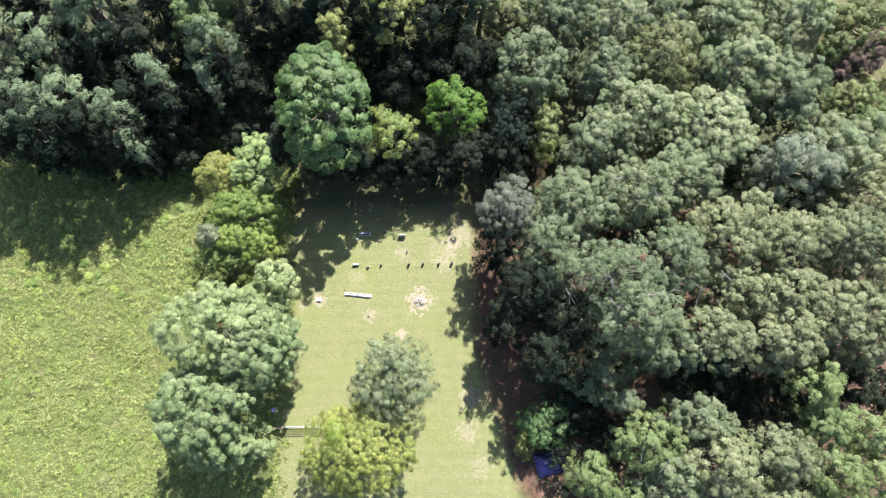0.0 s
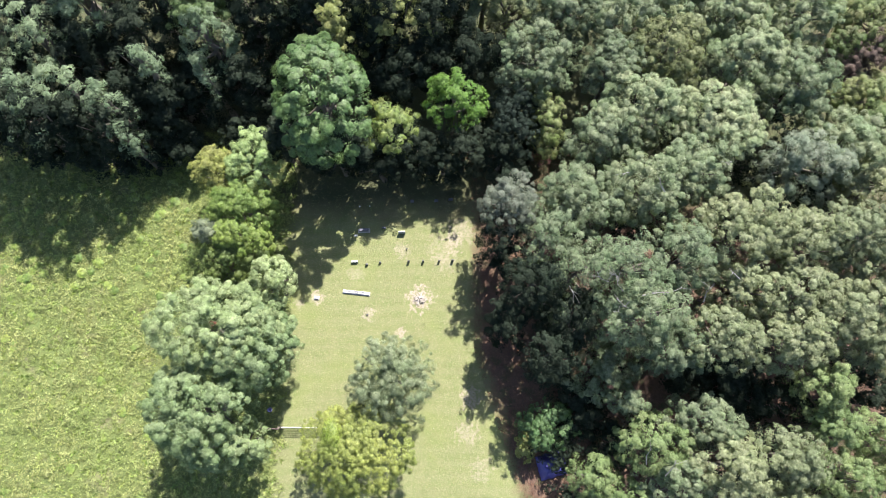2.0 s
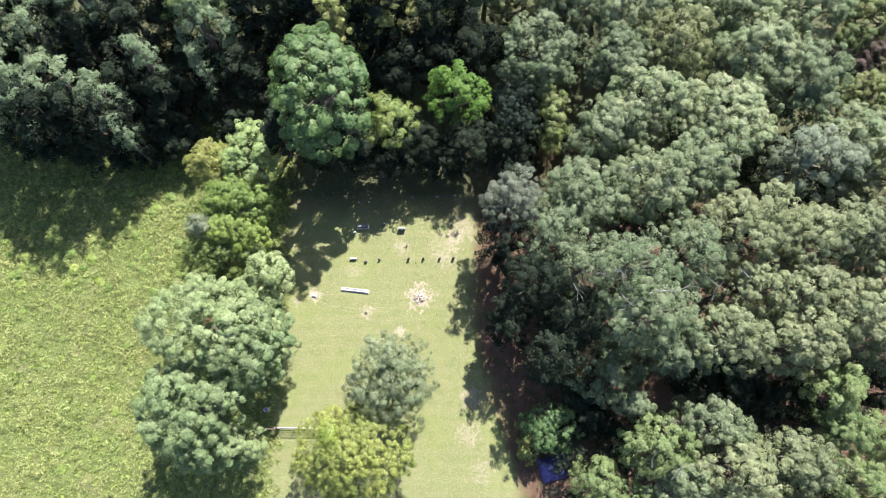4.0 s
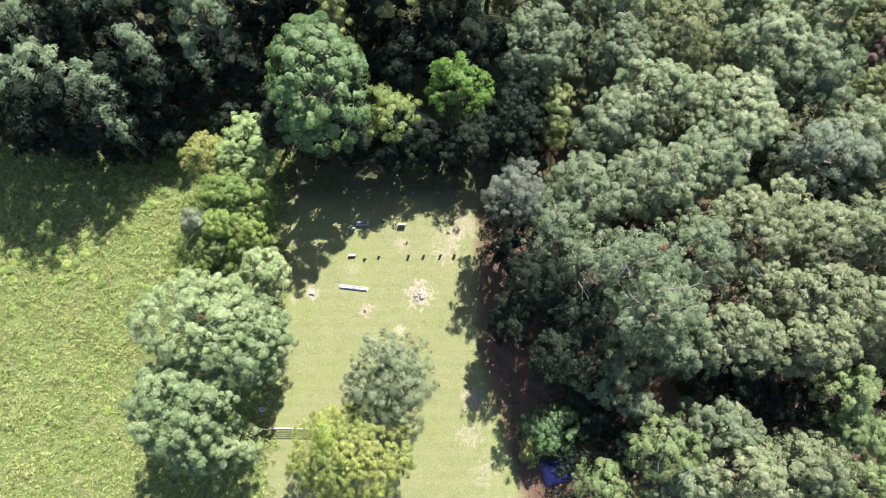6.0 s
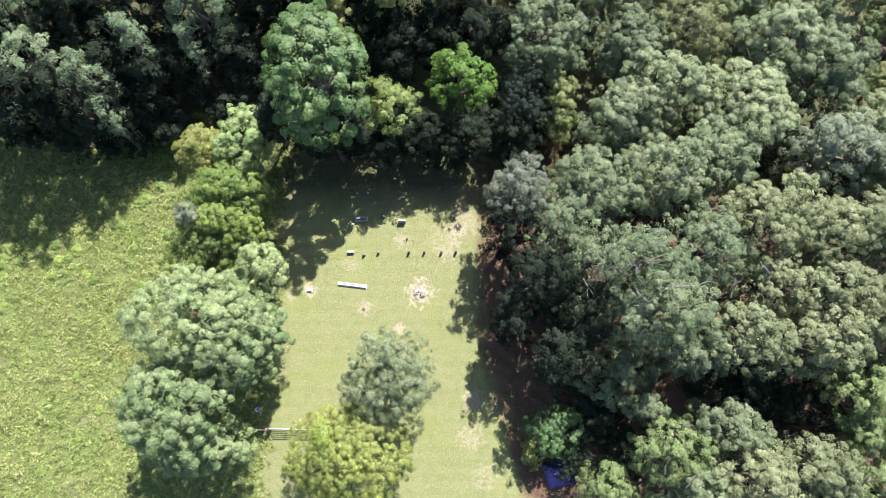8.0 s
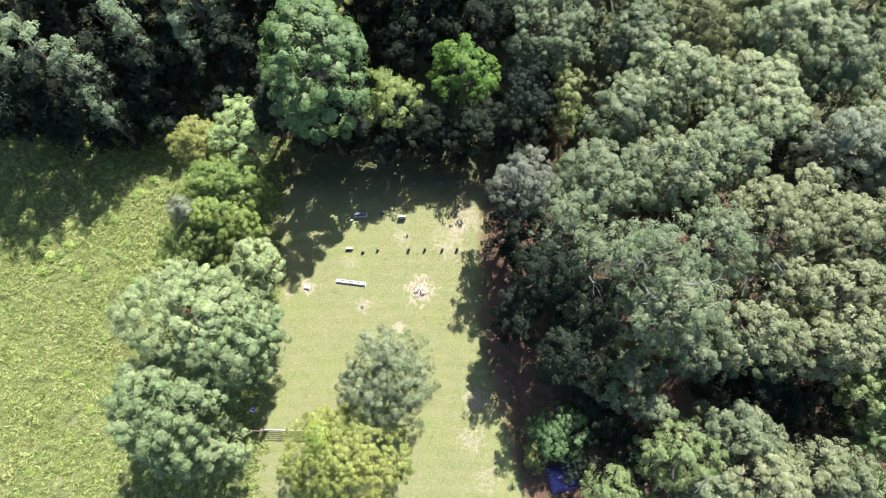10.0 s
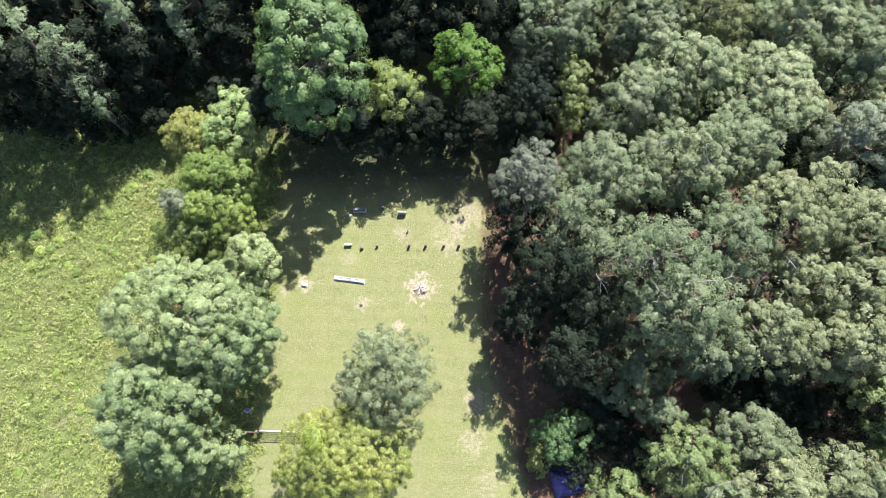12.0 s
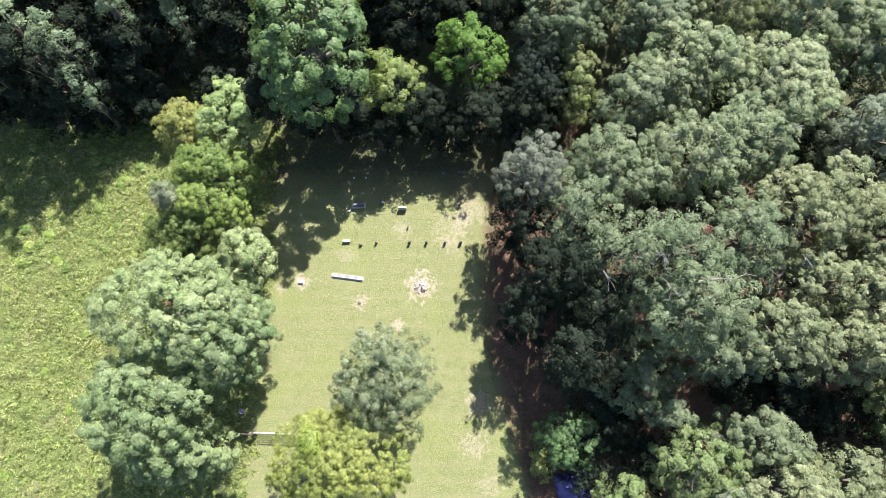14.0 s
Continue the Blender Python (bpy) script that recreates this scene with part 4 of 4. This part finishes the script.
for k in range(80):
    x, y, s = rng.uniform(-40, -18), rng.uniform(9, 21), rng.uniform(0.45, 1.15)
    copy_thing(first_weed, pose(x, y, rise(x, y), 0, 0, rng.uniform(0, 360)) @ Matrix.Diagonal((s, s, s, 1)))


# ---- graves ----
def slab(w, d, h, arch=0.0, bevel=0.012, z=-0.06, steps=8):
    """An upright slab with a straight or arched top, w along x, d along y."""
    bm = bmesh.new()
    top = [(w / 2 * math.cos(q), h - arch + arch * math.sin(q)) for q in np.linspace(0, math.pi, steps)] if arch else [(w / 2, h), (-w / 2, h)]
    outline = [(-w / 2, z), (w / 2, z)] + top
    lower = [bm.verts.new((x, -d / 2, q)) for x, q in outline]
    face = bm.faces.new(lower)
    ext = bmesh.ops.extrude_face_region(bm, geom=[face])
    bmesh.ops.translate(bm, vec=(0, d, 0), verts=[g for g in ext["geom"] if isinstance(g, bmesh.types.BMVert)])
    bmesh.ops.recalc_face_normals(bm, faces=bm.faces)
    bmesh.ops.bevel(bm, geom=[e for e in bm.edges if e.calc_face_angle(0) > 0.5], offset=bevel, segments=2, affect="EDGES")
    return bm


def block(sx, sy, sz, x=0, y=0, z=0, bevel=0.01):
    bm = bmesh.new()
    bmesh.ops.create_cube(bm, size=1, matrix=Matrix.Translation((x, y, z)) @ Matrix.Diagonal((sx, sy, sz, 1)))
    bmesh.ops.bevel(bm, geom=list(bm.edges), offset=bevel, segments=2, affect="EDGES")
    return bm


def rough_block(sx, sy, sz, seed, z):
    """A worn stone: a block with bent faces."""
    rng = np.random.default_rng(seed)
    bm = bmesh.new()
    bmesh.ops.create_cube(bm, size=1, matrix=Matrix.Translation((0, 0, z)) @ Matrix.Diagonal((sx, sy, sz, 1)))
    bmesh.ops.subdivide_edges(bm, edges=list(bm.edges), cuts=2, use_grid_fill=True)
    for v in bm.verts:
        v.co += Vector(rng.normal(size=3) * min(sx, sy) * 0.07)
    bmesh.ops.bevel(bm, geom=[e for e in bm.edges if e.calc_face_angle(0) > 0.7], offset=min(sx, sy) * 0.1, segments=1, affect="EDGES")
    return bm


def bars(parent, w, y, z0, rows, material, step=0.05, lying=False):
    """Unreadable lettering as plain bars, sunk in the face."""
    for k in range(rows):
        if lying:
            part("inscription", block(w * (0.9 - 0.2 * (k % 2)), 0.022, 0.006, 0, y - k * step, z0, 0.001), material, parent, "dark unreadable lettering")
        else:
            part("inscription", block(w * (0.9 - 0.2 * (k % 2)), 0.006, 0.022, 0, y, z0 - k * step, 0.001), material, parent, "dark unreadable lettering")


def headstone(x, y, turn, w, d, h, arch, stone, label, base=0.0, lines=2):
    g = thing("headstone", pose(x, y, 0, 0, 0, turn), label, "headstone")
    if base:
        part("base", block(w + 0.22, d + 0.16, 0.16 + 0.06, 0, 0, 0.05, 0.012), CONCRETE, g, "rough concrete base")
        part("tablet", slab(w, d, h, arch, z=0.158), stone, g)
    else:
        part("tablet", slab(w, d, h, arch), stone, g)
    if lines:
        bars(g, w * 0.65, -d / 2 - 0.001, h * 0.78, lines, INSET)
    return g


headstone(-5.98, 11.95, 2, 0.54, 0.15, 0.30, 0.0, MARBLE, "low white headstone with a flat top on the lawn")
headstone(-1.92, 14.52, 1, 0.60, 0.11, 0.56, 0.03, MARBLE, "white upright headstone at the edge of the shade", 0.0, 3)
headstone(-5.22, 14.72, 2, 0.82, 0.20, 0.52, 0.06, SHADE_GRANITE, "wide granite headstone, the tree shade painted into its colour", 1.0, 3)
headstone(-3.50, 14.95, -4, 0.32, 0.12, 0.36, 0.06, SHADE_GRANITE, "small headstone, the tree shade painted into its colour")
headstone(-1.02, 17.35, 3, 0.32, 0.10, 0.55, 0.10, SHADE_GRANITE, "narrow headstone under the trees, deep shade painted into its colour")
headstone(1.10, 17.38, -2, 0.34, 0.10, 0.55, 0.10, SHADE_GRANITE, "narrow headstone under the trees, deep shade painted into its colour")
headstone(2.38, 17.50, 4, 0.40, 0.10, 0.50, 0.12, SHADE_GRANITE, "broad-shouldered headstone, deep shade painted into its colour")


def marker(x, y, turn, w, d, h, seed, lean, label, stone=FIELDSTONE):
    g = thing("grave_marker", pose(x, y, 0, lean, 0, turn), label, "grave marker", "small grave markers")
    part("stone", rough_block(w, d, h + 0.12, seed, (h - 0.12) / 2), stone, g)
    return g


SMALL = "small upright fieldstone grave marker on the dry lawn"
for k, (x, y, w, h) in enumerate(((-4.93, 11.72, 0.26, 0.26), (-3.78, 11.86, 0.20, 0.30), (-1.33, 11.92, 0.22, 0.42), (-0.08, 11.93, 0.21, 0.40), (1.30, 11.98, 0.20, 0.40), (2.46, 11.98, 0.22, 0.44), (2.33, 14.88, 0.20, 0.44), (-1.48, 13.10, 0.14, 0.22))):
    marker(x, y, rng.uniform(-14, 14), w * 0.85, w * 0.45, h * 1.1, 300 + k, rng.uniform(-5, 5), SMALL)
marker(-5.93, 14.32, 8, 0.26, 0.16, 0.08, 320, 0, "small flat white footstone at the edge of the shade", MARBLE)
marker(-5.66, 16.95, 8, 0.12, 0.10, 0.12, 321, 0, "tiny white footstone in the shade", MARBLE)
marker(-4.78, 16.98, -8, 0.12, 0.10, 0.12, 322, 0, "tiny white footstone in the shade", MARBLE)
marker(-4.80, 7.38, 20, 0.16, 0.14, 0.14, 323, 4, "short dark stone stub in a bare patch")


def long_ledger():
    """A long low family stone with three dark plates."""
    g = thing("long_grave_ledger", pose(-5.78, 9.25, 0, 0, 0, -6.6), "long low white concrete ledger with three dark plates", "ledger stone")
    part("base", block(2.36, 0.36, 0.10, 0, 0.0, 0.0, 0.012), CONCRETE, g, "stained concrete footing")
    part("ledger", block(2.28, 0.26, 0.13, 0, 0.02, 0.115, 0.015), GRANITE, g)
    for x, w in ((-0.62, 0.26), (0.0, 0.34), (0.58, 0.26)):
        p = part("plate", block(w, 0.09, 0.012, x, 0.06, 0.185, 0.003), INSET, g, "dark inset plate")
    part("plate", block(0.30, 0.05, 0.012, 0.03, -0.06, 0.185, 0.003), INSET, g, "dark inset plate")


def flush_marker():
    g = thing("flush_marker", pose(-9.15, 8.84, 0, 0, 0, -6), "small white slanted marker in a sandy patch", "grave marker")
    part("footing", block(0.48, 0.34, 0.08, 0, 0, 0.0, 0.01), CONCRETE, g, "sandy concrete footing")
    part("tablet", block(0.38, 0.20, 0.14, 0, 0.0, 0.105, 0.015), GRANITE, g)
    bars(g, 0.24, 0.04, 0.178, 2, INSET, 0.07, True)


long_ledger()
flush_marker()


def stick_heap():
    """Bleached split sticks lying star-wise round a charred stump."""
    rng = np.random.default_rng(90)
    g = thing("stick_heap", pose(-0.40, 8.66, 0), "heap of bleached broken sticks round a weathered stump", "wood heap")
    part("stump", rough_block(0.34, 0.30, 0.30, 91, 0.08), ASH, g, "grey charred stump")
    for k in range(30):
        q = k / 30 * 2 * math.pi + rng.uniform(-0.3, 0.3)
        r0, r1, z = rng.uniform(0.0, 0.3), rng.uniform(0.3, 0.75), rng.uniform(0.06, 0.30)
        c, s = math.cos(q), math.sin(q)
        mid = (r0 + r1) / 2
        q2 = q + rng.uniform(-0.6, 0.6)
        part("stick", tube([(c * r0, s * r0, z), (math.cos(q2) * mid, math.sin(q2) * mid, z * 0.7 + 0.03), (c * r1, s * r1, 0.02)], [0.045, 0.035, 0.014], 6), BLEACHED, g)


stick_heap()


# ---- gate and fence ----
def rod(a, b, r, sides=8):
    return tube([a, tuple((p + q) / 2 for p, q in zip(a, b)), b], [r, r, r], sides)


def farm_gate():
    g = thing("farm_gate", pose(-11.42, -1.72, 0, 0, 0, -1.0), "closed galvanized tube farm gate with six rails", "gate")
    for k, z in enumerate((0.14, 0.31, 0.48, 0.66, 0.85, 1.06)):
        part("rail", rod((0.04, 0, z), (3.62, 0, z), 0.024 if k < 5 else 0.034), GALVANIZED, g)
    for x in (0.04, 1.22, 2.42, 3.62):
        part("upright", rod((x, -0.028, 0.11), (x, -0.028, 1.08), 0.024), GALVANIZED, g)
    for z in (0.28, 0.92):
        part("hinge", block(0.12, 0.03, 0.05, -0.02, 0, z, 0.005), RUST, g, "rusty hinge")


def gate_posts():
    for x, y, h, r in ((-11.54, -1.72, 1.38, 0.085), (-13.02, -1.64, 1.15, 0.075), (-7.66, -1.79, 1.38, 0.085)):
        g = thing("gate_post", pose(x, y, 0), "weathered round wooden gate post", "fence post")
        part("shaft", tube([(0, 0, -0.3), (0.004, 0, h * 0.5), (0, 0.004, h)], [r * 1.06, r, r * 0.95], 10), POST_WOOD, g)
        part("cap", tube([(0, 0, h + 0.001), (0, 0, h + 0.02)], [r * 0.95, r * 0.7], 10), POST_WOOD, g)
    g = thing("brace_rail", pose(0, 0, 0), "red-brown slanting brace rail against the gate post", "fence rail")
    part("rail", rod((-13.30, -1.78, 0.12), (-11.56, -1.82, 1.26), 0.055), RED_WOOD, g)


def steel_posts():
    for x, y, turn in ((0.70, -1.92, 10), (3.38, -1.84, -20)):
        g = thing("steel_fence_post", pose(x, y, 0, 1.5, 0, turn), "thin rusty steel fence post on the lawn", "fence post", "steel fence posts")
        part("shaft", block(0.022, 0.008, 1.0, 0, 0, 0.40, 0.002), RUST, g)
        part("flange", block(0.006, 0.020, 1.0, 0, 0.014, 0.40, 0.002), RUST, g)
        part("cap", block(0.030, 0.036, 0.05, 0, 0.008, 0.926, 0.004), GALVANIZED, g, "pale painted tip")


farm_gate()
gate_posts()
steel_posts()


# ---- loose things under the trees ----
def tarp():
    """A crumpled tarpaulin over a low heap."""
    bm = bmesh.new()
    bmesh.ops.create_grid(bm, x_segments=26, y_segments=22, size=1)
    for v in bm.verts:
        x, y = v.co.x, v.co.y
        edge = max(abs(x), abs(y))
        h = 0.75 * (1 - edge ** 3) + 0.16 * noise.noise((x * 2.5, y * 2.5, 1.0)) * (1 - edge ** 4)
        v.co = Vector((x * 1.15 * (1 + 0.1 * noise.noise((y * 3, 0, 2))), y * 0.95 * (1 + 0.1 * noise.noise((x * 3, 4, 2))), max(0.02, h)))
    bmesh.ops.solidify(bm, geom=list(bm.faces), thickness=0.012)
    for f in bm.faces:
        f.smooth = True
    g = thing("tarpaulin", pose(10.2, -4.9, rise(10.2, -4.9) + 0.02, 0, 0, 15), "crumpled blue tarpaulin over a low heap in the shade", "tarpaulin")
    part("sheet", bm, TARP, g)


def bucket():
    g = thing("bucket", pose(-12.55, -0.35, rise(-12.55, -0.35), 0, 0, 30), "blue plastic bucket in the oak's shade", "bucket")
    bm = bmesh.new()
    rings = []
    for r, z in ((0.13, 0.0), (0.17, 0.36), (0.185, 0.37), (0.185, 0.39), (0.16, 0.385), (0.122, 0.03)):
        rings.append([bm.verts.new((r * math.cos(q), r * math.sin(q), z)) for q in np.linspace(0, 2 * math.pi, 18, endpoint=False)])
    for r0, r1 in zip(rings, rings[1:]):
        for i in range(18):
            bm.faces.new((r0[i], r0[(i + 1) % 18], r1[(i + 1) % 18], r1[i]))
    bm.faces.new(rings[0][::-1])
    bm.faces.new(rings[-1])
    part("body", bm, PLASTIC, g)
    part("handle", tube([(0.18 * math.cos(q), 0.03, 0.36 + 0.15 * math.sin(q)) for q in np.linspace(0, math.pi, 9)], [0.006] * 9, 6), GALVANIZED, g, "thin wire handle")


def old_board():
    """A weathered plank propped on the woodland floor, its end broken off."""
    g = thing("board", pose(28.8, -0.55, rise(28.8, -0.55) + 0.35, 3, -4, -5), "dull red weathered board lying in the shade", "board")
    part("plank", block(1.9, 0.34, 0.05, 0, 0, 0, 0.01), RED_WOOD, g)
    part("batten", block(0.08, 0.30, 0.36, -0.7, 0, -0.19, 0.008), RED_WOOD, g)
    part("batten", block(0.08, 0.30, 0.36, 0.7, 0, -0.19, 0.008), RED_WOOD, g)


tarp()
bucket()
old_board()
